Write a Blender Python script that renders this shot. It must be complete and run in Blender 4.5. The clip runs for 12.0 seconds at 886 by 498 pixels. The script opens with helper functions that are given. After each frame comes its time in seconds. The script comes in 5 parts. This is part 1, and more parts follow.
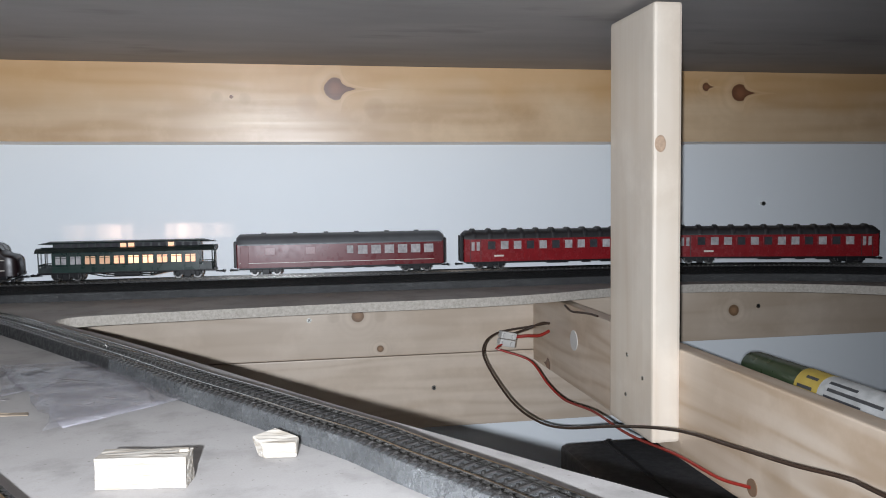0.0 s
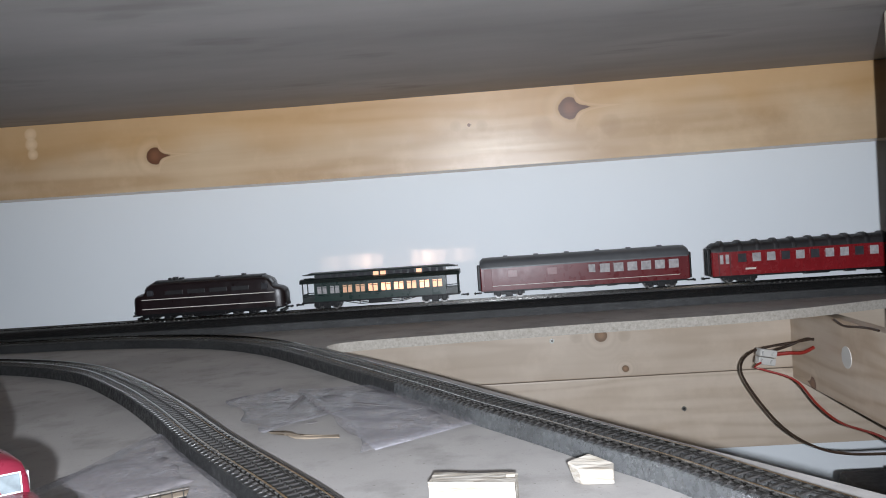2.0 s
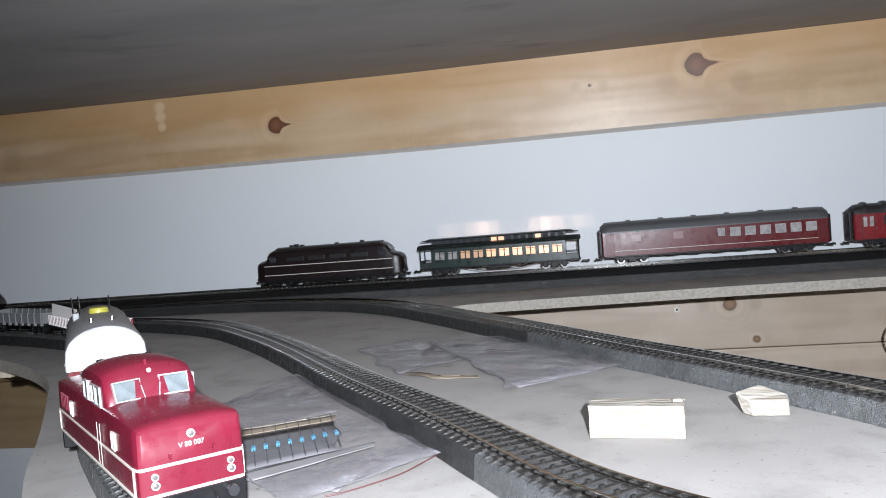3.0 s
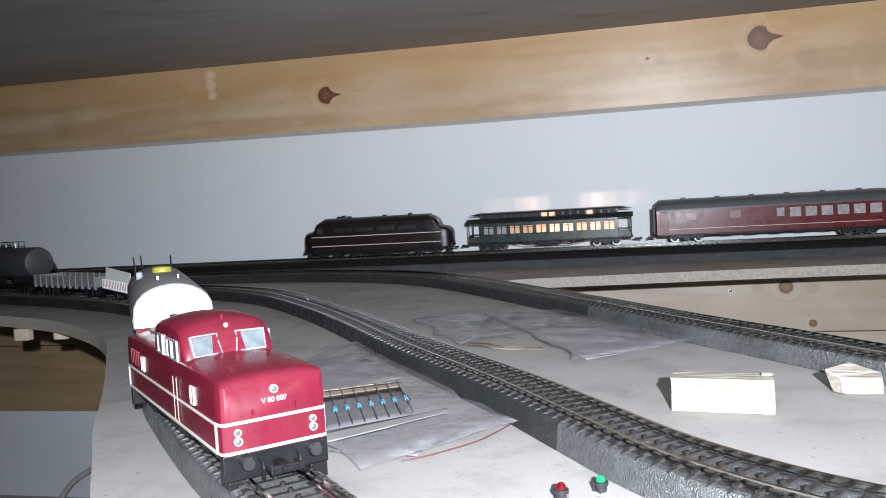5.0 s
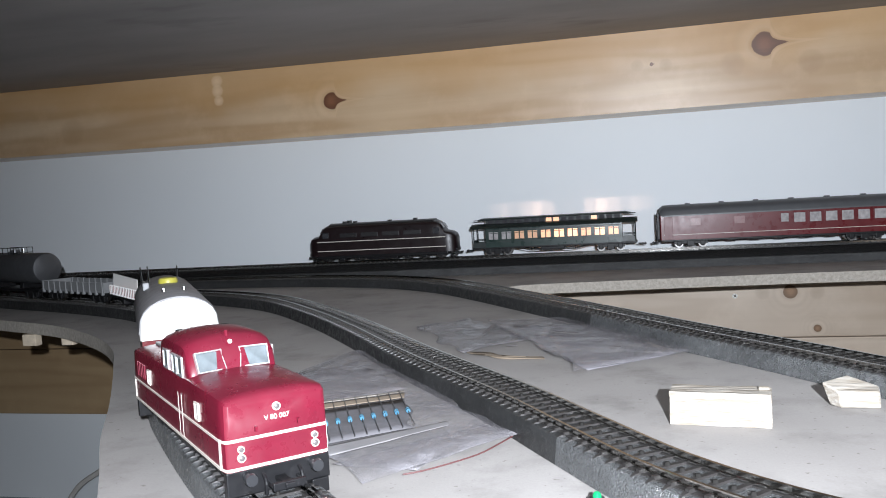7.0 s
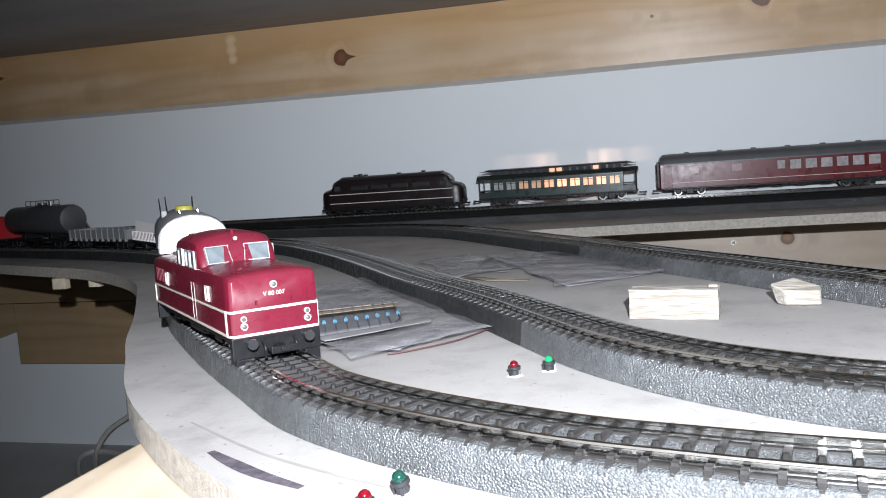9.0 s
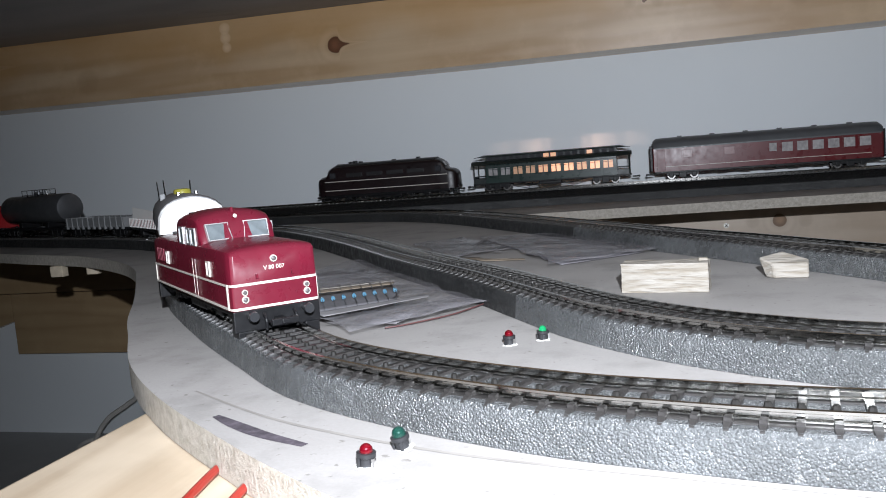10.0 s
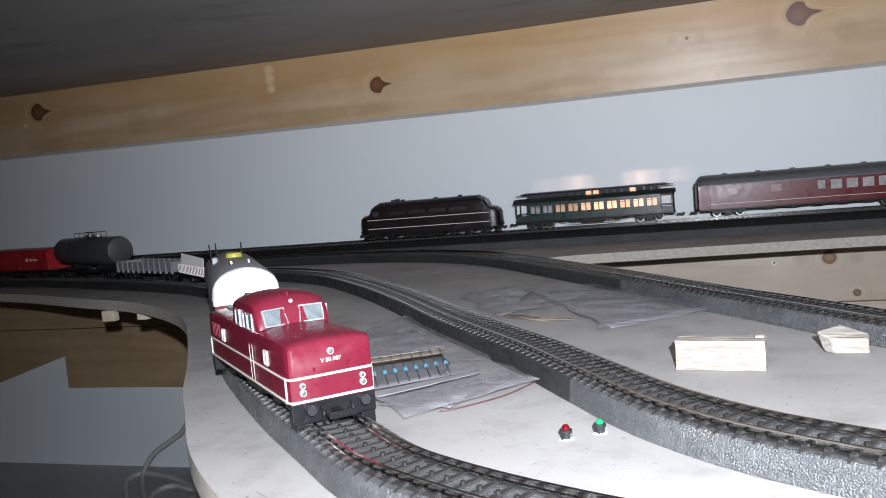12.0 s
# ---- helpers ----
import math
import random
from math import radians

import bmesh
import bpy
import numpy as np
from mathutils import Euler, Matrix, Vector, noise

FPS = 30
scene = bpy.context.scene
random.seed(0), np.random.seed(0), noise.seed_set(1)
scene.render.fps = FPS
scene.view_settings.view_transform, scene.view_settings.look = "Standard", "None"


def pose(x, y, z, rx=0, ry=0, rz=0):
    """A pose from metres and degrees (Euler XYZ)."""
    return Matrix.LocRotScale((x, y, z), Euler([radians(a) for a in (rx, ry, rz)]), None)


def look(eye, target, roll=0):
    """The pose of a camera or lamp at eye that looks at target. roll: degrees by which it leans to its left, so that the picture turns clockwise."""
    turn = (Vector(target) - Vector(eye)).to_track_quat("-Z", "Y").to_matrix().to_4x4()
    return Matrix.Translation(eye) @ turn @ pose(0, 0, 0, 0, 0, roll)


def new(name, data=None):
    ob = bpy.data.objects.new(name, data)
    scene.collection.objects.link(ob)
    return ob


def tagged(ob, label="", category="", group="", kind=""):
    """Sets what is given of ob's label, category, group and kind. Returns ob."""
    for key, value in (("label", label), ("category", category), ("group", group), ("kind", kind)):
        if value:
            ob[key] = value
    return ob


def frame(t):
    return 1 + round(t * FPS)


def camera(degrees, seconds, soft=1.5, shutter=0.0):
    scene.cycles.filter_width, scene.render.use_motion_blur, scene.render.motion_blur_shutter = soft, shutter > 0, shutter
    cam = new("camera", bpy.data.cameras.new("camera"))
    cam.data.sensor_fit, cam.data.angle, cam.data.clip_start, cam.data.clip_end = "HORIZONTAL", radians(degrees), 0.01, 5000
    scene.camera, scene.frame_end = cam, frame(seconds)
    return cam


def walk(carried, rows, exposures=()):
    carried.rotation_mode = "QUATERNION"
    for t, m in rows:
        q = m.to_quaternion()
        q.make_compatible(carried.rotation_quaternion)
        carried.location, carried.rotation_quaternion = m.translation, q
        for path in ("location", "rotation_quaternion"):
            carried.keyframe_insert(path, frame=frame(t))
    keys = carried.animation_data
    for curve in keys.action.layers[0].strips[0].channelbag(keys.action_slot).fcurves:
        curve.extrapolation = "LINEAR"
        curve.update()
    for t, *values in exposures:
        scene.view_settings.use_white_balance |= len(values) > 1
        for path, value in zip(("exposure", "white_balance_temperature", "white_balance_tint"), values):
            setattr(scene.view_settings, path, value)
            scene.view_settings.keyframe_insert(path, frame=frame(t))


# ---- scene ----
cam = camera(57.40, 12.0, 1.0)
# seconds; eye x, y, z; yaw to the left, pitch up, roll
ROWS = [
    (0, 0.0108, -0.0144, 0.1257, -10.367, -3.901, -0.710),
    (0.5, -0.0051, -0.0097, 0.1252, -8.610, -4.335, -0.667),
    (1, -0.0163, -0.0057, 0.1267, -6.840, -4.199, -1.129),
    (1.5, -0.0289, -0.0081, 0.1262, 0.427, -3.630, -1.892),
    (2, -0.0385, -0.0082, 0.1302, 3.843, -2.029, -4.060),
    (2.5, -0.0560, 0.0039, 0.1152, 7.274, -3.122, -4.164),
    (3, -0.0671, 0.0040, 0.0973, 10.913, -2.087, -4.542),
    (3.5, -0.0757, 0.0139, 0.0906, 12.308, -2.429, -4.193),
    (5.5, -0.0886, 0.0102, 0.0904, 13.737, -3.419, -3.269),
    (6, -0.0888, 0.0088, 0.0916, 14.065, -3.442, -3.314),
    (6.5, -0.0857, 0.0094, 0.0937, 13.853, -3.381, -3.314),
    (7, -0.0842, 0.0083, 0.0966, 13.925, -3.288, -3.363),
    (9, -0.0592, -0.0282, 0.0730, 15.470, -5.370, -3.921),
    (9.5, -0.0583, -0.0348, 0.0678, 15.400, -5.955, -4.538),
    (10, -0.0577, -0.0359, 0.0676, 15.191, -6.095, -4.436),
    (10.5, -0.0573, -0.0343, 0.0677, 15.168, -6.236, -4.481),
    (11, -0.0583, -0.0352, 0.0732, 15.808, -5.757, -4.529),
    (11.5, -0.0596, -0.0366, 0.0797, 16.148, -5.190, -4.702),
    (12, -0.0622, -0.0356, 0.0953, 17.750, -4.579, -4.979),
]
EXPOSURES = [(0.0, -0.10), (1.5, -0.12), (3.5, -0.12), (5.5, -0.15), (7.0, -0.18), (9.0, -0.45), (9.5, -0.74), (10.0, -0.95), (10.5, -1.0), (11.0, -0.82), (11.5, -0.6), (12.0, -0.4)]


def carried_pose(x, y, z, yaw, pitch, roll):
    return Matrix.Translation((x, y, z)) @ Matrix.Rotation(radians(yaw), 4, "Z") @ Matrix.Rotation(radians(90 + pitch), 4, "X") @ Matrix.Rotation(radians(roll), 4, "Z")


walk(cam, [(t, carried_pose(*row)) for t, *row in ROWS], EXPOSURES)

# ---- light ----
world = bpy.data.worlds.new("room")
scene.world = world
world.use_nodes = True
world.node_tree.nodes["Background"].inputs[0].default_value = (0.80, 0.88, 1.0, 1)
world.node_tree.nodes["Background"].inputs[1].default_value = 0.006


def lamp(name, kind, power, colour, m, size=0.01):
    data = bpy.data.lights.new(name, kind)
    data.energy, data.color = power, colour
    if kind == "AREA":
        data.shape, data.size = "DISK", size
    else:
        data.shadow_soft_size = size
    ob = new(name, data)
    ob.matrix_world = m
    return ob


# the small white torch held beside the lens
torch = lamp("torch", "SPOT", 42.5, (0.850, 0.908, 1.0), look((-0.030, -0.082, 0.139), (-0.08, 1.0, -0.05)), 0.004)
torch.data.spot_size, torch.data.spot_blend = radians(126), 1.0


# ---- materials ----
def material(name, colour, rough=0.6, metal=0.0, spec=0.5):
    m = bpy.data.materials.new(name)
    m.use_nodes = True
    b = m.node_tree.nodes["Principled BSDF"]
    b.inputs["Base Color"].default_value = (*colour, 1)
    b.inputs["Roughness"].default_value = rough
    b.inputs["Metallic"].default_value = metal
    b.inputs["Specular IOR Level"].default_value = spec
    return m


class Nodes:
    """Short hand for wiring a material."""

    def __init__(self, m):
        self.tree, self.b = m.node_tree, m.node_tree.nodes["Principled BSDF"]

    def add(self, kind, **values):
        n = self.tree.nodes.new(kind)
        for key, value in values.items():
            n.inputs[key.replace("_", " ")].default_value = value
        return n

    def link(self, a, b):
        self.tree.links.new(a, b)

    def place(self, scale=(1, 1, 1), turn=(0, 0, 0), shift=(0, 0, 0)):
        c = self.add("ShaderNodeTexCoord")
        p = self.add("ShaderNodeMapping", Scale=scale, Rotation=turn, Location=shift)
        self.link(c.outputs["Object"], p.inputs["Vector"])
        return p.outputs["Vector"]

    def noise(self, where, scale, detail=4.0, rough=0.55):
        n = self.add("ShaderNodeTexNoise", Scale=scale, Detail=detail, Roughness=rough)
        self.link(where, n.inputs["Vector"])
        return n.outputs["Fac"]

    def ramp(self, fac, stops):
        r = self.add("ShaderNodeValToRGB")
        e = r.color_ramp.elements
        while len(e) < len(stops):
            e.new(0.5)
        for item, (at, colour) in zip(e, stops):
            item.position, item.color = at, (*colour, 1)
        self.link(fac, r.inputs["Fac"])
        return r.outputs["Color"]

    def mix(self, fac, a, b, how="MIX"):
        n = self.tree.nodes.new("ShaderNodeMix")
        n.data_type, n.blend_type = "RGBA", how
        for slot, value in ((0, fac), (6, a), (7, b)):
            if isinstance(value, (int, float)):
                n.inputs[slot].default_value = value
            elif isinstance(value, tuple):
                n.inputs[slot].default_value = (*value, 1)
            else:
                self.link(value, n.inputs[slot])
        return n.outputs[2]

    def math(self, how, a, b=0.0):
        n = self.tree.nodes.new("ShaderNodeMath")
        n.operation = how
        for slot, value in ((0, a), (1, b)):
            if isinstance(value, (int, float)):
                n.inputs[slot].default_value = value
            else:
                self.link(value, n.inputs[slot])
        return n.outputs[0]

    def colour(self, socket):
        self.link(socket, self.b.inputs["Base Color"])

    def rough(self, socket):
        self.link(socket, self.b.inputs["Roughness"])

    def bump(self, height, strength=0.3, distance=0.001):
        n = self.add("ShaderNodeBump", Strength=strength, Distance=distance)
        self.link(height, n.inputs["Height"])
        self.link(n.outputs["Normal"], self.b.inputs["Normal"])


def plain(name, colour, rough=0.5, metal=0.0, vary=0.12, scale=60.0, spec=0.5, bump=0.0):
    """Paint, plastic or metal with a little unevenness."""
    m = material(name, colour, rough, metal, spec)
    n = Nodes(m)
    at = n.place()
    fac = n.noise(at, scale)
    dark = tuple(c * (1 - vary) for c in colour)
    light = tuple(min(1, c * (1 + vary)) for c in colour)
    n.colour(n.ramp(fac, [(0.3, dark), (0.7, light)]))
    n.rough(n.ramp(n.noise(at, scale * 2.3), [(0.3, (rough * 0.8,) * 3), (0.7, (min(1, rough * 1.2),) * 3)]))
    if bump:
        n.bump(n.noise(at, scale * 12), bump, 0.0004)
    return m


def pine(name, along, knots=(), light=(0.68, 0.505, 0.325), dark=(0.46, 0.28, 0.14), rough=0.36, streak=1.0, seed=0.0, spots=(), pale=(), heart=None, coat=0.0, knot=(0.15, 0.062, 0.030), figure=0.40, tail=3.2):
    """Planed pine with growth rings along an axis. knots: dark teardrops (along, up, radius); spots: faint brown ones; pale: faint light ones; heart: height above which the wood is more orange."""
    m = material(name, light, rough, 0, 0.5)
    n = Nodes(m)
    n.b.inputs["Coat Weight"].default_value, n.b.inputs["Coat Roughness"].default_value = coat, 0.30
    side, up = "xyz".index(along), 1 if along == "z" else 2
    scale = [9.0, 9.0, 9.0]
    scale[side] = 0.9
    at = n.place(tuple(scale), shift=(seed, seed * 1.7, seed * 0.6))
    bend = n.noise(at, 1.1, 3, 0.6)
    wave = n.math("SINE", n.math("MULTIPLY", bend, 40.0 * streak))
    rings = n.math("ADD", n.math("MULTIPLY", wave, 0.5), 0.5)
    col = n.ramp(rings, [(0.0, dark), (0.35, tuple(0.45 * a + 0.55 * b for a, b in zip(dark, light))), (1.0, light)])
    col = n.mix(1.0 - figure, col, light)
    fine = [260.0, 260.0, 260.0]
    fine[side] = 7.0
    grain = n.noise(n.place(tuple(fine)), 1.0, 3)
    col = n.mix(n.math("MULTIPLY", grain, 0.24), col, dark)
    wide = n.noise(n.place((3, 3, 3), shift=(seed, 0, 3)), 1.9, 4)
    col = n.mix(n.math("MULTIPLY", n.ramp(wide, [(0.42, (0, 0, 0)), (0.68, (1, 1, 1))]), 0.42), col, tuple(c * 0.95 for c in dark))
    swirl = n.noise(n.place((14, 14, 14), shift=(0, seed, 1)), 1.0, 5, 0.65)
    col = n.mix(n.math("MULTIPLY", n.ramp(swirl, [(0.50, (0, 0, 0)), (0.70, (1, 1, 1))]), 0.28), col, tuple(min(1, c * 1.25) for c in light))
    coords = n.add("ShaderNodeSeparateXYZ")
    n.link(n.place(), coords.inputs[0])
    u0, v0 = coords.outputs[side], coords.outputs[up]
    wobble = n.noise(n.place((34, 34, 34)), 1.0, 3)
    if heart is not None:
        edge = n.math("ADD", n.math("SUBTRACT", v0, heart), n.math("MULTIPLY", n.math("SUBTRACT", wide, 0.5), 0.10))
        fac = n.ramp(n.math("ADD", n.math("MULTIPLY", edge, 18.0), 0.5), [(0.2, (0, 0, 0)), (0.8, (0.55,) * 3)])
        col = n.mix(fac, col, (0.60, 0.34, 0.13))
    def teardrop(u, v, r, tail):
        du, dv = n.math("SUBTRACT", u0, u), n.math("SUBTRACT", v0, v)
        ahead = n.math("MAXIMUM", n.math("SUBTRACT", du, r * 0.45), 0.0)
        squeeze = n.math("ADD", 1.0, n.math("MULTIPLY", ahead, tail / r))
        x = n.math("SUBTRACT", du, n.math("MULTIPLY", ahead, 0.62 if tail else 0.0))
        y = n.math("MULTIPLY", dv, squeeze)
        d = n.math("SQRT", n.math("ADD", n.math("MULTIPLY", x, x), n.math("MULTIPLY", y, y)))
        return n.math("DIVIDE", n.math("ADD", d, n.math("MULTIPLY", n.math("SUBTRACT", wobble, 0.5), r * 0.55)), r)
    for u, v, r in knots:
        d = teardrop(u, v, r, tail)
        halo = n.ramp(n.math("DIVIDE", d, 5.0), [(0.20, (1, 1, 1)), (0.5, (0.35,) * 3), (1.0, (0, 0, 0))])
        ring = n.math("MULTIPLY", halo, n.math("ADD", n.math("MULTIPLY", n.math("SINE", n.math("MULTIPLY", d, 6.5)), 0.5), 0.4))
        col = n.mix(n.math("MULTIPLY", ring, 0.30), col, tuple(c * 0.9 for c in dark))
        bright = n.ramp(n.math("DIVIDE", d, 2.6), [(0.40, (0, 0, 0)), (0.50, (0.22,) * 3), (0.9, (0, 0, 0))])
        col = n.mix(bright, col, tuple(min(1, c * 1.2) for c in light))
        col = n.mix(n.ramp(d, [(0.90, (1, 1, 1)), (1.0, (0, 0, 0))]), col, knot)
        col = n.mix(n.ramp(n.math("ADD", d, n.math("MULTIPLY", grain, 0.5)), [(0.5, (0.7,) * 3), (1.0, (0, 0, 0))]), col, tuple(min(1, 1.8 * c) for c in knot))
    for places, tint, power in ((spots, tuple(c * 0.85 for c in dark), 0.5), (pale, tuple(min(1, c * 1.3) for c in light), 1.0)):
        for u, v, r in places:
            fac = n.ramp(teardrop(u, v, r, 0.0), [(0.15, (power * 0.8,) * 3), (0.75, (power * 0.45,) * 3), (1.6, (0, 0, 0))])
            col = n.mix(fac, col, tint)
    n.colour(col)
    n.rough(n.ramp(grain, [(0.3, (rough * 0.85,) * 3), (0.75, (rough * 1.25,) * 3)]))
    n.bump(grain, 0.12, 0.0006)
    return m


def chipboard_top():
    m = material("raw_chipboard_face", (0.5, 0.46, 0.4), 0.75, 0, 0.25)
    n = Nodes(m)
    at = n.place()
    big, fine = n.noise(at, 9.0, 5), n.noise(at, 900.0, 3)
    col = n.ramp(big, [(0.3, (0.33, 0.310, 0.298)), (0.7, (0.43, 0.408, 0.394))])
    col = n.mix(n.math("MULTIPLY", fine, 0.4), col, (0.24, 0.225, 0.205))
    # grey smudges and dust from years of use
    smudge = n.ramp(n.noise(n.place((1, 1, 1), shift=(0.3, 0.1, 0)), 26.0, 6, 0.65), [(0.50, (0, 0, 0)), (0.72, (0.75,) * 3)])
    col = n.mix(smudge, col, (0.22, 0.208, 0.195))
    specks = n.ramp(n.noise(at, 330.0, 2), [(0.66, (0, 0, 0)), (0.74, (0.7,) * 3)])
    col = n.mix(specks, col, (0.17, 0.155, 0.14))
    n.colour(col)
    n.bump(fine, 0.25, 0.0003)
    return m


def chipboard_edge():
    m = material("sawn_chipboard_edge", (0.5, 0.42, 0.33), 0.85, 0, 0.2)
    n = Nodes(m)
    at = n.place()
    v = n.add("ShaderNodeTexVoronoi", Scale=420.0)
    n.link(at, v.inputs["Vector"])
    chips = n.ramp(n.noise(at, 300.0, 5, 0.7), [(0.30, (0.35, 0.315, 0.265)), (0.5, (0.47, 0.43, 0.375)), (0.7, (0.57, 0.535, 0.48))])
    n.colour(n.mix(n.ramp(v.outputs["Distance"], [(0.0, (0.18,) * 3), (0.6, (0, 0, 0))]), chips, (0.40, 0.36, 0.31)))
    n.bump(n.noise(at, 600.0, 5, 0.7), 0.8, 0.0012)
    return m


def foam(name, dark, light, spec, dusty, rough, relief):
    """Foam trackbed, with a skin of small shiny bubbles and a little dust."""
    m = material(name, dark, rough, 0, spec)
    n = Nodes(m)
    at = n.place()
    v = n.add("ShaderNodeTexVoronoi", Scale=1600.0)
    n.link(at, v.inputs["Vector"])
    col = n.ramp(n.noise(at, 28.0, 5, 0.6), [(0.3, dark), (0.7, light)])
    dust = n.ramp(n.noise(at, 420.0, 2), [(0.64, (0, 0, 0)), (0.76, (dusty,) * 3)])
    n.colour(n.mix(dust, col, (0.20, 0.198, 0.19)))
    n.rough(n.ramp(n.noise(at, 240.0, 3), [(0.35, (rough * 0.6,) * 3), (0.7, (rough * 1.4,) * 3)]))
    n.bump(n.math("ADD", n.math("SUBTRACT", 1.0, v.outputs["Distance"]), n.math("MULTIPLY", n.noise(at, 2600.0, 3), 0.6)), relief, 0.0007)
    return m


def wall_paint():
    m = material("white_wall_paint", (0.78, 0.83, 0.86), 0.5, 0, 0.3)
    n = Nodes(m)
    at = n.place()
    n.colour(n.ramp(n.noise(at, 2.2, 4), [(0.3, (0.82, 0.86, 0.885)), (0.7, (0.87, 0.905, 0.925))]))
    n.bump(n.noise(at, 260.0, 4), 0.06, 0.0006)
    return m


def underside():
    m = material("grey_board_underside", (0.36, 0.34, 0.33), 0.6, 0, 0.3)
    n = Nodes(m)
    at = n.place()
    col = n.ramp(n.noise(n.place((1.0, 3.0, 1)), 3.5, 5), [(0.3, (0.31, 0.295, 0.285)), (0.7, (0.42, 0.40, 0.39))])
    stains = n.ramp(n.noise(n.place((5, 14, 1), shift=(1.3, 0.4, 0)), 1.2, 3), [(0.60, (0, 0, 0)), (0.72, (0.55,) * 3)])
    n.colour(n.mix(stains, col, (0.20, 0.185, 0.175)))
    n.bump(n.noise(at, 400.0, 3), 0.05, 0.0005)
    return m


# torch falloff is put into the foam colours: lighter near, darker far
M_WALL, M_UNDER, M_TOP, M_EDGE, M_FOAM = wall_paint(), underside(), chipboard_top(), chipboard_edge(), foam("bubbly_near_foam", (0.046, 0.048, 0.049), (0.105, 0.109, 0.111), 0.9, 0.6, 0.30, 0.9)
M_FARFOAM = foam("smooth_far_foam", (0.020, 0.0204, 0.0204), (0.036, 0.0366, 0.0366), 0.40, 0.25, 0.50, 0.35)
M_SLEEPER = plain("brown_black_sleeper_plastic", (0.024, 0.022, 0.021), 0.42, 0, 0.2, 300)
M_RAIL = plain("nickel_silver_rail", (0.40, 0.39, 0.37), 0.15, 1.0, 0.1, 200)
M_MOULDED = plain("glossy_black_moulded_ballast", (0.010, 0.0102, 0.0105), 0.26, 0, 0.3, 700, 0.6, 0.5)
M_STUD = plain("dark_contact_stud", (0.012, 0.011, 0.010), 0.7, 0, 0.1, 60, 0.2)
M_BLACK = plain("black_plastic", (0.022, 0.022, 0.024), 0.42, 0, 0.2, 150)
M_GREYDARK = plain("dark_grey_plastic", (0.045, 0.046, 0.05), 0.5, 0, 0.2, 60)
M_FLOOR = plain("grey_floor", (0.36, 0.36, 0.36), 0.6, 0, 0.12, 6)


# ---- building helpers ----
def mesh_of(name, bm, *mats):
    me = bpy.data.meshes.new(name)
    bm.to_mesh(me)
    bm.free()
    for m in mats:
        me.materials.append(m)
    return me


def smooth(me, angle=0.6):
    for p in me.polygons:
        p.use_smooth = True
    me.set_sharp_from_angle(angle=angle)
    return me


def part(name, bm, mats, parent=None, label="", soft=False):
    mats = mats if isinstance(mats, (tuple, list)) else (mats,)
    me = mesh_of(name, bm, *mats)
    if soft:
        smooth(me)
    ob = new(name, me)
    ob.parent = parent
    if label:
        ob["label"] = label
    return ob


def thing(name, m, label, category, group="", kind=""):
    ob = new(name)
    ob.empty_display_size = 0.01
    ob.matrix_world = m
    return tagged(ob, label, category, group, kind)


def box(bm, lo, hi, bevel=0.0, mat=0):
    """A box from corner to corner, with bevelled edges."""
    made = bmesh.ops.create_cube(bm, size=1.0)["verts"]
    for v in made:
        v.co = Vector([lo[i] if v.co[i] < 0 else hi[i] for i in range(3)])
    faces = {f for v in made for f in v.link_faces}
    for f in faces:
        f.material_index = mat
    if bevel:
        edges = list({e for v in made for e in v.link_edges})
        bmesh.ops.bevel(bm, geom=edges, offset=bevel, segments=2, profile=0.6, affect="EDGES", material=-1)
    return bm


def rod(bm, a, b, r, r2=None, sides=12, mat=0):
    """A round bar between two places."""
    a, b = Vector(a), Vector(b)
    made = bmesh.ops.create_cone(bm, cap_ends=True, segments=sides, radius1=r, radius2=r if r2 is None else r2, depth=(b - a).length)["verts"]
    m = Matrix.Translation((a + b) / 2) @ (b - a).to_track_quat("Z", "Y").to_matrix().to_4x4()
    bmesh.ops.transform(bm, matrix=m, verts=made)
    for f in {f for v in made for f in v.link_faces}:
        f.material_index = mat
    return bm


def prism(bm, outline, z0, z1, side=0, cap=0):
    """A slab with a given outline in plan; its sides may have another material."""
    lower = [bm.verts.new((x, y, z0)) for x, y in outline]
    upper = [bm.verts.new((x, y, z1)) for x, y in outline]
    bm.faces.new(upper).material_index = cap
    bm.faces.new(lower[::-1]).material_index = cap
    for i in range(len(outline)):
        j = (i + 1) % len(outline)
        bm.faces.new((lower[i], lower[j], upper[j], upper[i])).material_index = side
    bmesh.ops.recalc_face_normals(bm, faces=bm.faces)
    return bm


def loft(bm, rings, close=True, mat=0):
    """A skin over rings of equal count."""
    rows = [[bm.verts.new(p) for p in ring] for ring in rings]
    n = len(rows[0])
    for a, b in zip(rows, rows[1:]):
        for i in range(n if close else n - 1):
            j = (i + 1) % n
            bm.faces.new((a[i], a[j], b[j], b[i])).material_index = mat
    if close:
        bm.faces.new(rows[0][::-1]).material_index = mat
        bm.faces.new(rows[-1]).material_index = mat
    bmesh.ops.recalc_face_normals(bm, faces=bm.faces)
    return bm


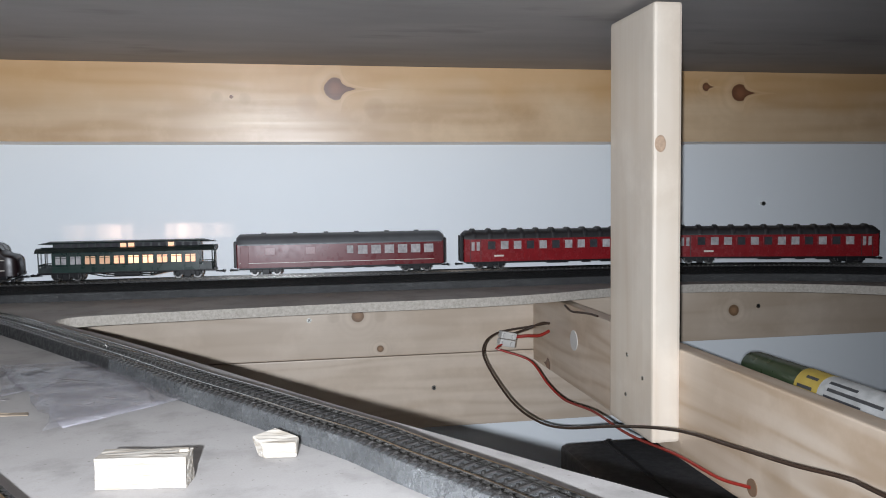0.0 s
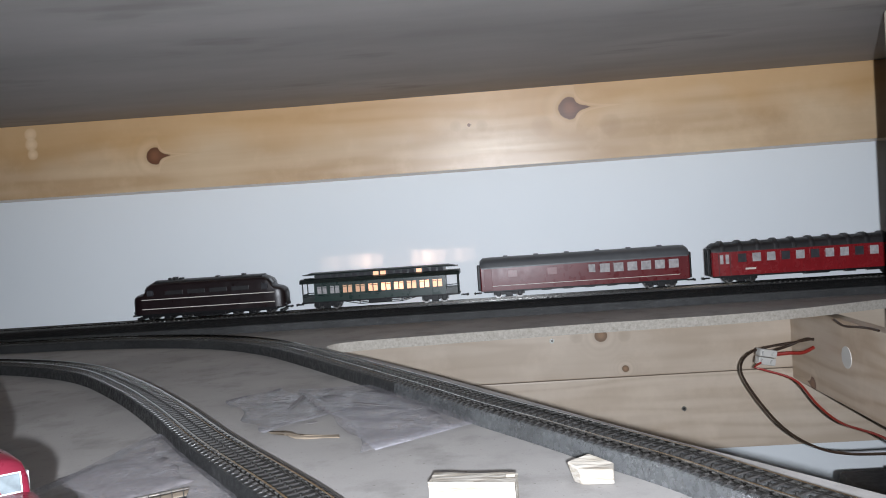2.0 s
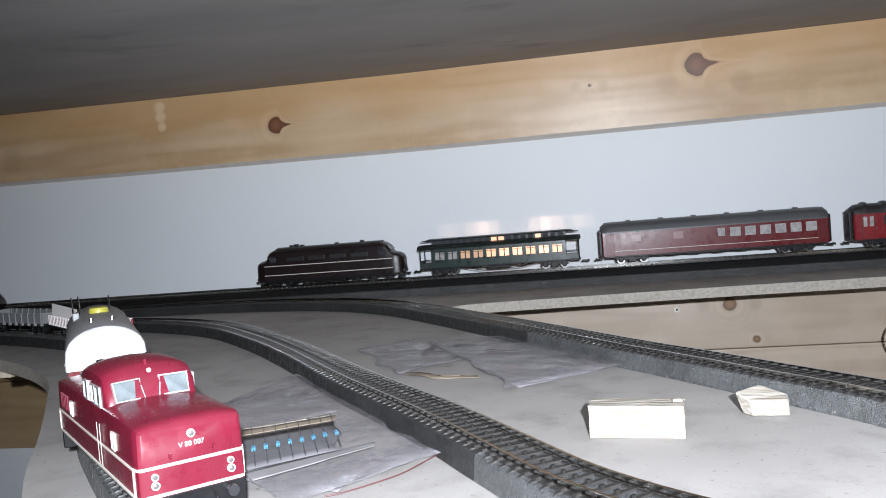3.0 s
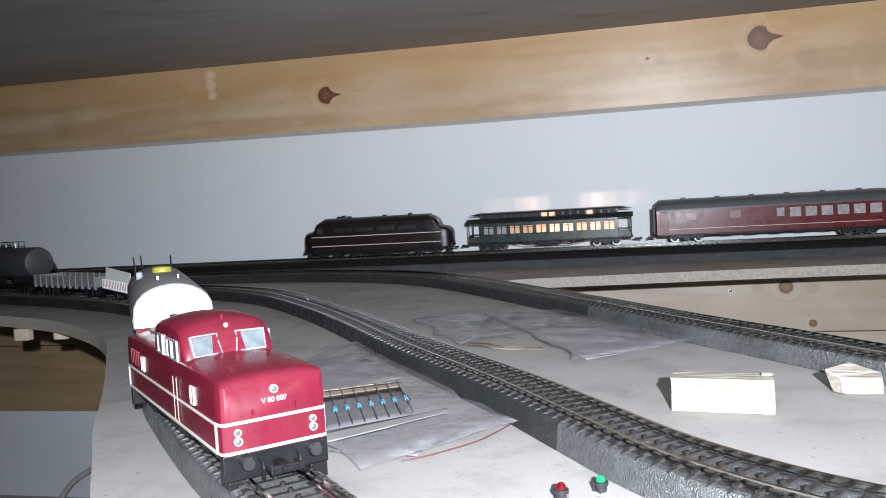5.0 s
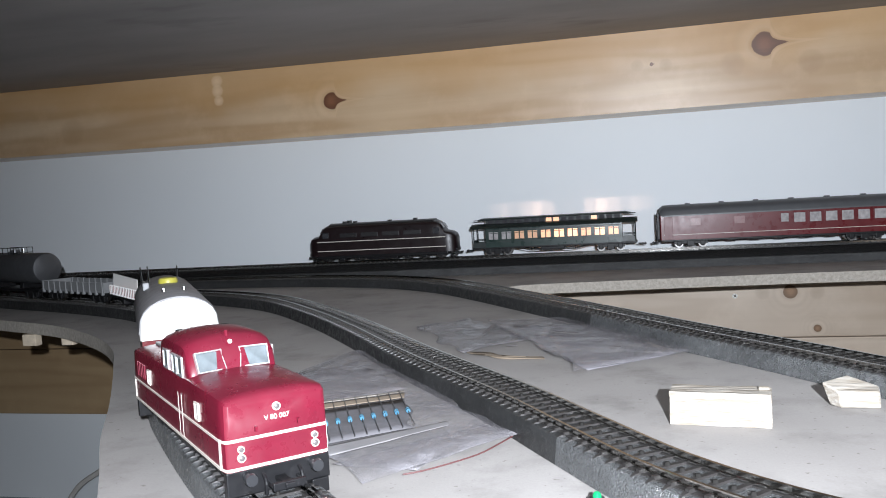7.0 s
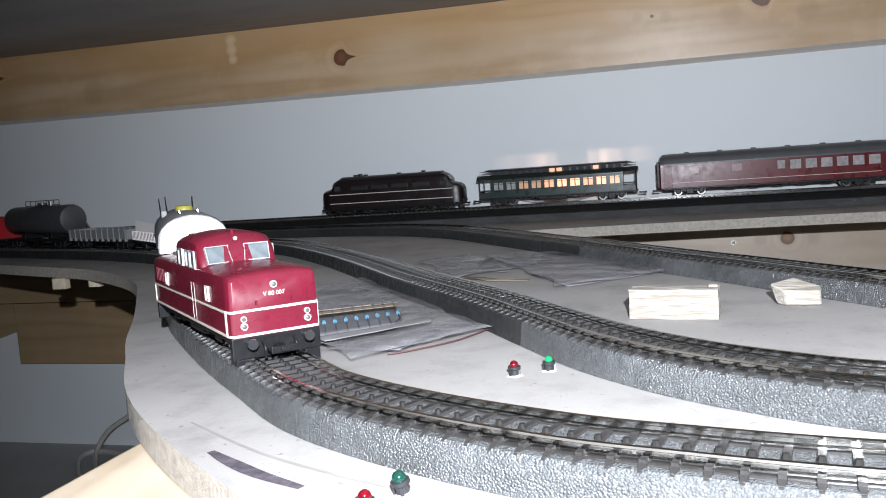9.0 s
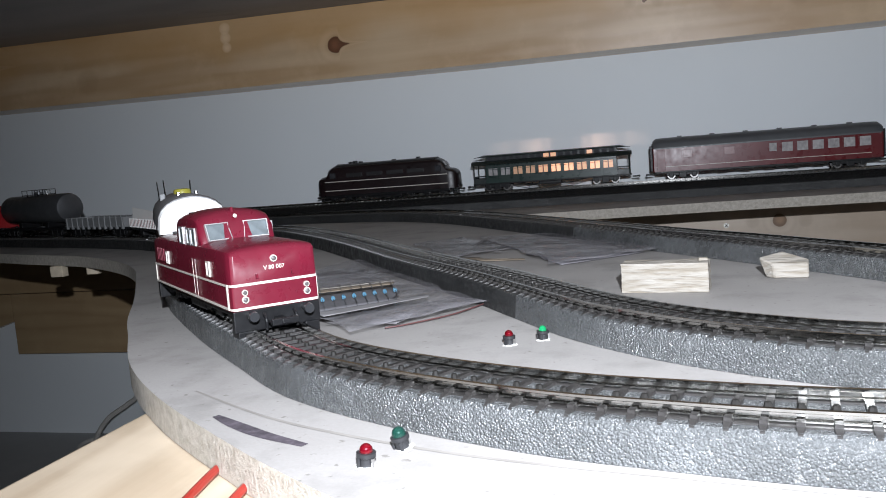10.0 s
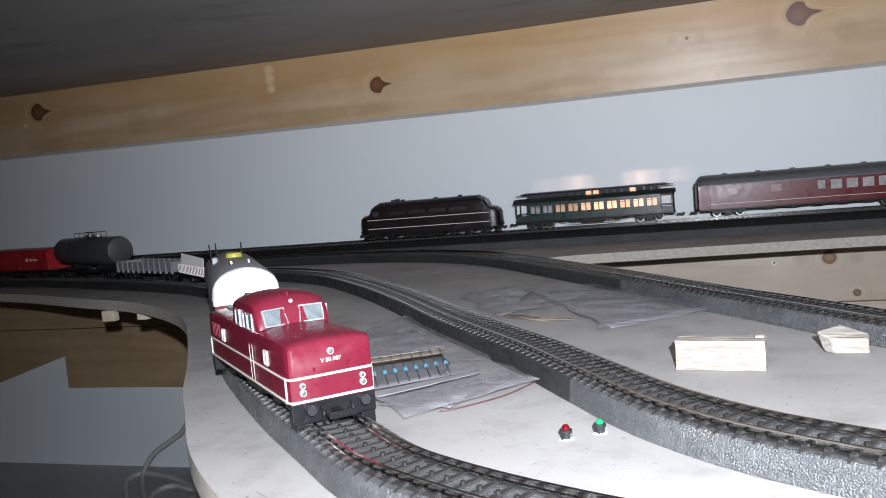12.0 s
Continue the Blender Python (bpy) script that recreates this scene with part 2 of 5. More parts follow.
def spline(points, step):
    """Evenly spaced places and directions along a smooth curve through points (x, y, z)."""
    p = [Vector(q) for q in points]
    p = [2 * p[0] - p[1]] + p + [2 * p[-1] - p[-2]]
    fine = []
    for a, b, c, d in zip(p, p[1:], p[2:], p[3:]):
        for k in range(40):
            t = k / 40
            fine.append(0.5 * (2 * b + (c - a) * t + (2 * a - 5 * b + 4 * c - d) * t * t + (3 * b - a - 3 * c + d) * t ** 3))
    fine.append(p[-2])
    out, left = [fine[0]], step
    for a, b in zip(fine, fine[1:]):
        gap = (b - a).length
        at = 0.0
        while gap - at >= left:
            at += left
            out.append(a.lerp(b, at / gap))
            left = step
        left -= gap - at
    dirs = [((out[min(i + 1, len(out) - 1)]) - out[max(i - 1, 0)]).normalized() for i in range(len(out))]
    return list(zip(out, dirs))


def sweep(bm, path, profile, mat=0):
    """A profile of (sideways, up) drawn along a path."""
    rings = []
    for p, d in path:
        s = Vector((d.y, -d.x, 0)).normalized()
        rings.append([p + s * u + Vector((0, 0, v)) for u, v in profile])
    return loft(bm, rings, True, mat)


def tube(points, r, name, mat, parent=None, label="", sides=8, step=0.004):
    """A cable of round section along a smooth curve."""
    path = spline(points, step)
    bm = bmesh.new()
    rings = []
    up = Vector((0, 0, 1))
    for p, d in path:
        s = d.cross(up)
        s = s.normalized() if s.length > 1e-4 else Vector((1, 0, 0))
        w = s.cross(d).normalized()
        rings.append([p + (s * math.cos(a) + w * math.sin(a)) * r for a in (2 * math.pi * k / sides for k in range(sides))])
    loft(bm, rings, True)
    return part(name, bm, mat, parent, label, True)


# ---- the setting ----
WALL_Y, PLANK_Y, BEAM_Y, CEIL_Z, FLOOR_Z = 1.120, 1.100, 1.056, 0.294, -0.352
BOARD_T = 0.011


def structure(name, bm, mats, label, soft=False):
    return tagged(part(name, bm, mats, None, "", soft), label, kind="structure")


structure("wall_north", box(bmesh.new(), (-2.2, WALL_Y, FLOOR_Z), (2.2, WALL_Y + 0.08, 1.2)), M_WALL, "smooth white painted wall behind the railway shelf")
structure("wall_west", box(bmesh.new(), (-2.28, -1.6, FLOOR_Z), (-2.2, WALL_Y + 0.08, 1.2)), M_WALL, "plain white painted side wall")
structure("wall_east", box(bmesh.new(), (2.2, -1.6, FLOOR_Z), (2.28, WALL_Y + 0.08, 1.2)), M_WALL, "plain white painted side wall")
structure("floor", box(bmesh.new(), (-2.28, -1.6, FLOOR_Z - 0.05), (2.28, WALL_Y + 0.08, FLOOR_Z)), M_FLOOR, "plain grey floor below the boards")


def warped(bm, y0, y1, z0, z1):
    """A long board that bends up a little towards its western end."""
    rings = []
    for x, up in ((-2.2, 0.0210), (-1.2, 0.0100), (-0.7, 0.0045), (-0.3, 0.0005), (0.2, 0.0), (2.2, 0.0)):
        rings.append([(x, y0, z0 + up), (x, y1, z0 + up), (x, y1, z1 + up), (x, y0, z1 + up)])
    return loft(bm, rings)


structure("ceiling", warped(bmesh.new(), -0.45, WALL_Y, CEIL_Z, CEIL_Z + 0.018), M_UNDER, "grey stained underside of the upper board")

M_BEAM = pine("pine_beam", "x", [(-0.4885, 0.2433, 0.0118), (0.0668, 0.2635, 0.0150), (-1.090, 0.270, 0.0150), (0.640, 0.264, 0.0130), (0.588, 0.272, 0.0060), (-0.0645, 0.252, 0.0022)],
              spots=[(-0.0480, 0.250, 0.0085), (-0.0820, 0.252, 0.0085), (0.030, 0.243, 0.016), (0.118, 0.238, 0.016), (-0.90, 0.232, 0.022)],
              pale=[(-0.658, 0.286, 0.009), (-0.658, 0.272, 0.009), (-0.657, 0.258, 0.008), (-1.118, 0.251, 0.006)], heart=0.252, coat=0.55, figure=0.62)
structure("beam", warped(bmesh.new(), BEAM_Y, WALL_Y, 0.195, CEIL_Z - 0.0005), M_BEAM, "knotty planed pine beam under the upper board")
M_PLANK = pine("pine_plank_upper", "x", [(0.0935, -0.041, 0.0090), (0.124, -0.089, 0.0050), (0.66, -0.055, 0.009)], light=(0.66, 0.555, 0.45), dark=(0.44, 0.33, 0.23), seed=2.0, knot=(0.21, 0.125, 0.07), tail=0.0, spots=[(0.060, -0.042, 0.010), (0.125, -0.043, 0.010)])
M_PLANK2 = pine("pine_plank_lower", "x", (), spots=[(0.5, -0.16, 0.008), (0.34, -0.098, 0.010)], light=(0.66, 0.555, 0.45), dark=(0.44, 0.33, 0.23), seed=5.0, knot=(0.26, 0.165, 0.10), streak=1.6)
# west planks: same pine, its browner colour stands in for dimness with distance
M_PLANK_DIM = pine("dimmed_pine_plank", "x", [(-1.30, -0.075, 0.016)], light=(0.46, 0.33, 0.19), dark=(0.30, 0.19, 0.10), seed=21.0, spots=[(-1.34, -0.09, 0.05), (-1.02, -0.05, 0.04), (-0.86, -0.15, 0.03)])
structure("wall_plank_west", box(bmesh.new(), (-2.2, PLANK_Y, -0.0995), (-0.5505, WALL_Y, -0.0005), 0.0015), M_PLANK_DIM, "west length of the pine wall plank under the board, browned to look dim")
structure("wall_plank_upper", box(bmesh.new(), (-0.55, PLANK_Y, -0.0995), (2.2, WALL_Y, -0.0005), 0.0015), M_PLANK, "pine plank screwed to the wall under the board")
structure("wall_plank_lower_west", box(bmesh.new(), (-1.14, PLANK_Y, -0.205), (-0.5505, WALL_Y, -0.1005), 0.0015), M_PLANK_DIM, "west length of the lower pine plank with a sawn end, browned to look dim")
structure("wall_plank_lower", box(bmesh.new(), (-0.55, PLANK_Y, -0.205), (0.50, WALL_Y, -0.1005), 0.0015), M_PLANK2, "lower pine plank screwed to the wall")

# the sawn board that carries the tracks, with its curved cut-outs
BOARD = [(0.30, 0.02), (0.24, 0.17), (0.156, 0.293), (0.129, 0.330), (0.088, 0.389), (0.034, 0.466), (-0.040, 0.580), (-0.100, 0.672), (-0.165, 0.768), (-0.225, 0.850), (-0.232, 0.880), (-0.205, 0.898), (-0.120, 0.908),
         (-0.050, 0.915), (0.081, 0.925), (0.218, 0.930), (0.310, 0.945), (0.400, 0.975), (0.470, 0.990), (0.580, 0.985), (0.690, 0.945), (0.800, 0.86), (0.95, 0.70), (1.10, 0.45), (1.55, 0.45), (1.55, 1.098),
         (-1.75, 1.098), (-1.75, 0.95), (-1.35, 0.93), (-0.967, 0.818), (-0.744, 0.719), (-0.632, 0.667), (-0.540, 0.600), (-0.480, 0.540), (-0.430, 0.473), (-0.367, 0.383), (-0.325, 0.319), (-0.295, 0.278),
         (-0.258, 0.228), (-0.220, 0.188), (-0.180, 0.154), (-0.138, 0.122), (-0.09, 0.092), (-0.03, 0.065), (0.10, 0.03)]


def rounded(outline, step=0.005):
    loop = [(x, y, 0) for x, y in outline]
    rng = random.Random(5)
    return [(p.x + rng.gauss(0, 0.00002), p.y + rng.gauss(0, 0.00002)) for p, _ in spline(loop + [loop[0]], step)][:-1]


bm = prism(bmesh.new(), rounded(BOARD), -BOARD_T, 0.0, 1, 0)
board = structure("track_board", bm, (M_TOP, M_EDGE), "raw chipboard track board with rough sawn edge")
# ---- tracks ----
FOAM_H, SLEEPER_T, RAIL_T = 0.0088, 0.0018, 0.0024
PITCH = 0.0066
RAIL_TOP = FOAM_H + SLEEPER_T + RAIL_T
TRACK_A = [(0.450, 0.143), (0.300, 0.136), (0.150, 0.130), (0.060, 0.132), (-0.018, 0.140), (-0.058, 0.148), (-0.086, 0.156), (-0.126, 0.174), (-0.162, 0.197), (-0.194, 0.229), (-0.235, 0.272), (-0.288, 0.333), (-0.314, 0.366), (-0.350, 0.415), (-0.384, 0.468), (-0.425, 0.540), (-0.475, 0.620), (-0.550, 0.695), (-0.650, 0.755), (-0.780, 0.815), (-0.980, 0.895), (-1.250, 0.955), (-1.700, 0.975)]
TRACK_B = [(0.450, 0.170), (0.300, 0.175), (0.150, 0.178), (0.060, 0.189), (-0.002, 0.206), (-0.031, 0.221), (-0.055, 0.239), (-0.081, 0.267), (-0.108, 0.307), (-0.144, 0.361), (-0.212, 0.453), (-0.284, 0.558), (-0.355, 0.652), (-0.440, 0.746), (-0.541, 0.812), (-0.675, 0.862), (-0.837, 0.902), (-1.050, 0.946), (-1.300, 0.990), (-1.700, 1.000)]
TRACK_C = [(0.16, 0.06), (0.150, 0.14), (0.125, 0.22), (0.095, 0.285), (0.066, 0.335), (0.045, 0.373), (0.018, 0.412), (-0.013, 0.458), (-0.052, 0.513), (-0.104, 0.593), (-0.163, 0.680), (-0.238, 0.787), (-0.290, 0.852), (-0.36, 0.912),
           (-0.45, 0.955), (-0.56, 0.982), (-0.72, 0.993), (-1.0, 1.0), (-1.7, 1.02)]
TRACK_D = [(-1.7, 1.055), (-1.0, 1.058), (-0.5, 1.060), (0.0, 1.060), (0.30, 1.060), (0.45, 1.056), (0.60, 1.038), (0.74, 0.995), (0.86, 0.92), (0.96, 0.81), (1.02, 0.66)]


def trackbed(points, height, root, split):
    path = spline([(x, y, 0.0) for x, y in points], 0.008)
    top = height + 0.0012
    profile = [(-0.0156, 0.0002), (-0.0150, top * 0.5), (-0.0146, top * 0.9), (-0.0138, top), (-0.0070, top - 0.0002), (0.0070, top - 0.0002), (0.0138, top), (0.0146, top * 0.9), (0.0150, top * 0.5), (0.0156, 0.0002)]
    joint = next((i for i, (p, _) in enumerate(path) if p.y > split), len(path))
    # the near length takes the lighter foam, the far length the darker
    for a, b, mat, label in ((0, joint, M_FOAM, "grey bubbly foam, coloured lighter for nearness to the torch"), (joint, len(path), M_FARFOAM, "smooth black foam, coloured darker for distance from the torch")):
        if b - a > 1:
            part("trackbed", sweep(bmesh.new(), path[max(a - 1, 0):b], profile), mat, root, label, True)


def sleeper_mesh():
    bm = bmesh.new()
    loft(bm, [[(x, -w, 0), (x, w, 0), (x, w * 0.8, h), (x, -w * 0.8, h)] for x, w, h in ((-0.0142, 0.0006, 0.0010), (-0.0130, 0.0008, 0.0015), (-0.0118, 0.0011, SLEEPER_T), (0.0118, 0.0011, SLEEPER_T), (0.0130, 0.0008, 0.0015), (0.0142, 0.0006, 0.0010))])
    for s in (-1, 1):
        box(bm, (s * 0.0104 - 0.0011, -0.0008, SLEEPER_T - 0.0001), (s * 0.0104 + 0.0011, 0.0008, SLEEPER_T + 0.0008))
    return mesh_of("sleeper", bm, M_SLEEPER)


SLEEPER = sleeper_mesh()


def track(name, points, base, label, parts_from, parts_to, split, moulded=False):
    """Rails, contact studs and sleepers on top of a trackbed; sleepers between two lengths of the way are parts."""
    root = thing(name, Matrix.Identity(4), label, "model track", "model railway tracks")
    if moulded:
        path = spline([(x, y, 0.0) for x, y in points], 0.008)
        low = [(-0.0240, 0.0002), (-0.0235, 0.0095), (-0.0228, 0.0104), (0.0228, 0.0104), (0.0235, 0.0095), (0.0240, 0.0002)]
        part("trackbed", sweep(bmesh.new(), path, low), M_FARFOAM, root, "black foam strip", True)
        high = [(-0.0205, 0.0105), (-0.0196, 0.0118), (-0.0160, base - 0.0006), (-0.0146, base + 0.0004), (0.0146, base + 0.0004), (0.0160, base - 0.0006), (0.0196, 0.0118), (0.0205, 0.0105)]
        part("ballast_shoulder", sweep(bmesh.new(), path, high), M_MOULDED, root, "glossy black moulded ballast", True)
    else:
        trackbed(points, base, root, split)
    path = spline([(x, y, base) for x, y in points], PITCH)
    z = SLEEPER_T
    for s in (-1, 1):
        c = s * 0.00825
        profile = [(c - 0.0011, z), (c - 0.0011, z + 0.0004), (c - 0.0003, z + 0.0007), (c - 0.0003, z + 0.0016), (c - 0.00055, z + 0.0018), (c - 0.00055, z + RAIL_T),
                   (c + 0.00055, z + RAIL_T), (c + 0.00055, z + 0.0018), (c + 0.0003, z + 0.0016), (c + 0.0003, z + 0.0007), (c + 0.0011, z + 0.0004), (c + 0.0011, z)]
        if moulded:
            profile = [(c - 0.0007, z - 0.0006), (c - 0.0007, z + RAIL_T - 0.0002), (c - 0.0005, z + RAIL_T), (c + 0.0005, z + RAIL_T), (c + 0.0007, z + RAIL_T - 0.0002), (c + 0.0007, z - 0.0006)]
        part("rail", sweep(bmesh.new(), path, profile), M_RAIL, root, "shiny nickel-silver rail")
    # thin webs that join the sleepers under the rails
    for s in (-1, 1):
        c = s * 0.0088
        part("web", sweep(bmesh.new(), path, [(c - 0.0022, 0.0), (c - 0.0022, 0.0015), (c + 0.0022, 0.0015), (c + 0.0022, 0.0)]), M_SLEEPER, root)
    studs, rest = bmesh.new(), bmesh.new()
    for i, (p, d) in enumerate(path):
        turn = Matrix.Translation(p) @ Vector((d.y, -d.x, 0)).to_track_quat("X", "Z").to_matrix().to_4x4()
        if parts_from <= i < parts_to:
            ob = new("sleeper", SLEEPER)
            ob.parent, ob.matrix_basis = root, turn
            rod(studs, turn @ Vector((0, 0, z)), turn @ Vector((0, 0, z + 0.0011)), 0.0010, 0.0007, 7)
        else:
            n = len(rest.verts)
            rest.from_mesh(SLEEPER)
            rest.verts.ensure_lookup_table()
            for v in rest.verts[n:]:
                v.co = turn @ v.co
    tagged(part("contact_studs", studs, M_STUD, root), kind="stuff")
    tagged(part("far_sleepers", rest, M_SLEEPER, root), kind="stuff")
    return root

# ---- timbers ----
M_POST = pine("pine_post", "z", light=(0.76, 0.68, 0.58), dark=(0.60, 0.48, 0.36), seed=8.0)
M_JOIST = pine("pine_joist", "y", [(1.03, -0.108, 0.010)], spots=[(0.50, -0.080, 0.020)], light=(0.66, 0.555, 0.45), dark=(0.44, 0.31, 0.20), seed=11.0, streak=1.5, figure=0.7)
M_RAFTER = pine("pine_joist_near", "y", light=(0.72, 0.60, 0.46), dark=(0.36, 0.25, 0.15), seed=15.0, streak=1.5)
M_STEEL = plain("zinc_plated_screw", (0.55, 0.54, 0.50), 0.28, 1.0)
M_HOLE = plain("dark_hole", (0.03, 0.025, 0.02), 0.9)
M_KNOT = plain("pinkish_knot", (0.47, 0.33, 0.23), 0.55, 0, 0.18, 400)
M_BORE = plain("brown_bore", (0.20, 0.12, 0.07), 0.9)
M_RAWCUT = plain("rough_sawn_whitewood", (0.66, 0.56, 0.43), 0.85, 0, 0.2, 90, 0.2, 0.8)
M_PAPER = plain("white_paper", (0.72, 0.70, 0.66), 0.7, 0, 0.06, 30)


def screw(parent, place, axis, r=0.003, name="screw"):
    """A cross-head screw set in a surface that faces along axis."""
    bm = bmesh.new()
    p, a = Vector(place), Vector(axis).normalized()
    rod(bm, p - a * 0.002, p + a * 0.0006, r, r * 0.85, 16)
    side = a.orthogonal().normalized()
    for s in (side, a.cross(side)):
        rod(bm, p + a * 0.0006 - s * r * 0.6, p + a * 0.0006 + s * r * 0.6, r * 0.13, None, 6, 1)
    return part(name, bm, (M_STEEL, M_HOLE), parent, "", True)


def turned_disc(r, t):
    """A thin round plug about z."""
    return rod(bmesh.new(), (0, 0, -t), (0, 0, t), r, r * 0.9, 20)


post = thing("timber_post", Matrix.Identity(4), "planed pine post with rounded edges screwed to the joist", "timber post")
part("timber", box(bmesh.new(), (0.3190, 0.648, -0.099), (0.3455, 0.747, 0.289), 0.003), M_POST, post, "pale pine with one knot")
bm = turned_disc(0.0062, 0.0004)
bm.transform(Matrix.Translation((0.3255, 0.6479, 0.167)) @ Matrix.Rotation(math.pi / 2, 4, "X") @ Matrix.Diagonal((0.85, 1.25, 1, 1)))
part("knot", bm, M_KNOT, post, "round pinkish-brown knot")
for y, z in ((0.703, -0.029), (0.706, -0.068), (0.668, -0.044)):
    screw(post, (0.3190, y, z), (-1, 0, 0), 0.0024)

joist = thing("timber_joist", Matrix.Identity(4), "pine joist with bored hole and wires along it", "timber joist")
part("timber", box(bmesh.new(), (0.3450, -0.10, -0.114), (0.363, 1.0995, -0.0150), 0.002), M_JOIST, joist)
bm = rod(bmesh.new(), (0.3442, 0.925, -0.056), (0.3454, 0.925, -0.056), 0.0125, None, 24)
part("bored_hole_plug", bm, M_PAPER, joist, "pale round end grain of a plugged hole")
bm = rod(bmesh.new(), (0.3442, 0.53, -0.098), (0.3454, 0.53, -0.098), 0.0068, None, 18)
part("wire_hole", bm, M_BORE, joist, "brown bored hole for the red wire")

near = thing("timber_joist", Matrix.Identity(4), "flat pine joist with red wires under the board's rim", "timber joist")
part("timber", box(bmesh.new(), (-0.236, -0.30, -0.058), (-0.137, 0.42, -0.0116), 0.002), M_RAFTER, near)

clips = thing("support_block", Matrix.Identity(4), "small pale wooden block under the board's rim", "wood block")
part("block", box(bmesh.new(), (-0.694, 0.690, -0.0230), (-0.678, 0.699, -0.0112), 0.001), M_RAWCUT, clips)
clips = thing("support_block", Matrix.Identity(4), "small pale wooden block under the board's rim", "wood block")
part("block", box(bmesh.new(), (-0.631, 0.669, -0.0190), (-0.618, 0.677, -0.0112), 0.001), M_RAWCUT, clips)

for x, z in ((0.027, -0.045), (0.199, -0.148), (-0.60, -0.05), (-0.43, -0.15), (0.70, -0.05)):
    tagged(screw(None, (x, PLANK_Y - 0.0005, z), (0, -1, 0), 0.0038, "wood_screw"), "shiny cross-head screw driven into the wall plank", "screw", "screws in the wall planks")
bm = rod(bmesh.new(), (0.716, WALL_Y - 0.006, 0.105), (0.716, WALL_Y + 0.002, 0.105), 0.0032, 0.0025, 12)
tagged(part("wall_plug", bm, M_STEEL, None, "", True), "small metal nail head in the white wall", "nail")
part_end = bmesh.new()
slope = [(-2.2, -0.47), (-1.1405, -0.1475), (-1.1405, -0.1005), (-2.2, -0.1005)]
loft(part_end, [[(x, y, z) for x, z in slope] for y in (PLANK_Y, WALL_Y)])
structure("wall_plank_end", part_end, M_PLANK_DIM, "pine plank with slanting lower edge beside the lower plank")

# ---- wires ----
M_WIRE_B = plain("brown_black_cable", (0.045, 0.026, 0.017), 0.4)
M_WIRE_R = plain("red_cable", (0.30, 0.024, 0.016), 0.4)
M_WIRE_G = plain("grey_cable", (0.50, 0.48, 0.45), 0.5)
M_CLEAR = material("milky_plastic", (0.80, 0.78, 0.74), 0.25)
M_CLEAR.node_tree.nodes["Principled BSDF"].inputs["Transmission Weight"].default_value = 0.35


def cable(points, r, mat, label):
    ob = tube(points, r, "cable", mat)
    return tagged(ob, label, "cable", "wires and cables")


cable([(0.338, 1.0, -0.046), (0.313, 1.0, -0.049), (0.267, 1.0, -0.056), (0.244, 0.98, -0.068), (0.241, 0.95, -0.086), (0.258, 0.9, -0.12), (0.274, 0.85, -0.131), (0.29, 0.8, -0.126), (0.309, 0.7, -0.097), (0.308, 0.58, -0.066), (0.312, 0.5, -0.055), (0.316, 0.44, -0.048), (0.326, 0.4, -0.044), (0.319, 0.36, -0.039), (0.32, 0.2, -0.036)],
      0.0014, M_WIRE_B, "dark brown cable sagging from the terminal along the joist")
cable([(0.272, 0.992, -0.069), (0.262, 0.988, -0.074), (0.274, 0.985, -0.078), (0.303, 0.97, -0.089), (0.316, 0.94, -0.112), (0.325, 0.9, -0.123), (0.330, 0.82, -0.116), (0.328, 0.72, -0.098 - 0.014), (0.328, 0.62, -0.100), (0.334, 0.56, -0.100), (0.3440, 0.53, -0.098)],
      0.0014, M_WIRE_R, "red cable hanging from the terminal along the joist")
cable([(0.288, 0.998, -0.062), (0.305, 0.992, -0.060), (0.322, 0.995, -0.061), (0.338, 1.0, -0.056)], 0.0022, M_WIRE_R, "short red cable between terminal and joist")
cable([(0.288, 1.0, -0.058), (0.306, 0.990, -0.050), (0.325, 0.992, -0.044), (0.338, 1.0, -0.047)], 0.0016, M_WIRE_B, "short dark cable between terminal and joist")
cable([(0.335, 0.93, -0.013), (0.333, 0.90, -0.016), (0.336, 0.875, -0.014), (0.337, 0.85, -0.012), (0.339, 0.83, -0.012)], 0.0013, M_WIRE_B, "short dark wire end below the board")
cable([(-0.80, 1.090, -0.0115), (-0.82, 1.090, -0.15), (-0.894, 1.085, -0.265), (-0.917, 1.080, -0.287), (-0.948, 1.070, -0.307), (-0.965, 1.060, -0.331), (-0.948, 1.027, -0.345), (-0.881, 0.955, -0.345), (-0.831, 0.939, -0.345), (-0.817, 0.982, -0.345), (-0.848, 1.020, -0.345), (-0.917, 1.056, -0.345), (-0.977, 1.070, -0.345), (-0.986, 1.043, -0.345), (-0.956, 0.997, -0.345), (-0.890, 0.933, -0.345), (-0.798, 0.893, -0.345)],
      0.0042, M_WIRE_G, "grey cable hanging down and lying in loose loops on the floor")
cable([(-0.882, 0.950, -0.345), (-0.898, 1.002, -0.345), (-0.881, 1.022, -0.345), (-0.830, 1.008, -0.345), (-0.70, 1.00, -0.345)], 0.0042, M_WIRE_G, "grey cable curling on the floor under the board")
for a, b in (((-0.168, 0.10, -0.0098), (-0.178, 0.17, -0.0098)), ((-0.158, 0.11, -0.0098), (-0.163, 0.16, -0.0098))):
    cable([(a[0] + 0.01, a[1] - 0.08, a[2]), a, b, (b[0], b[1] + 0.1, b[2])], 0.0012, M_WIRE_R, "red cable lying on the near joist")

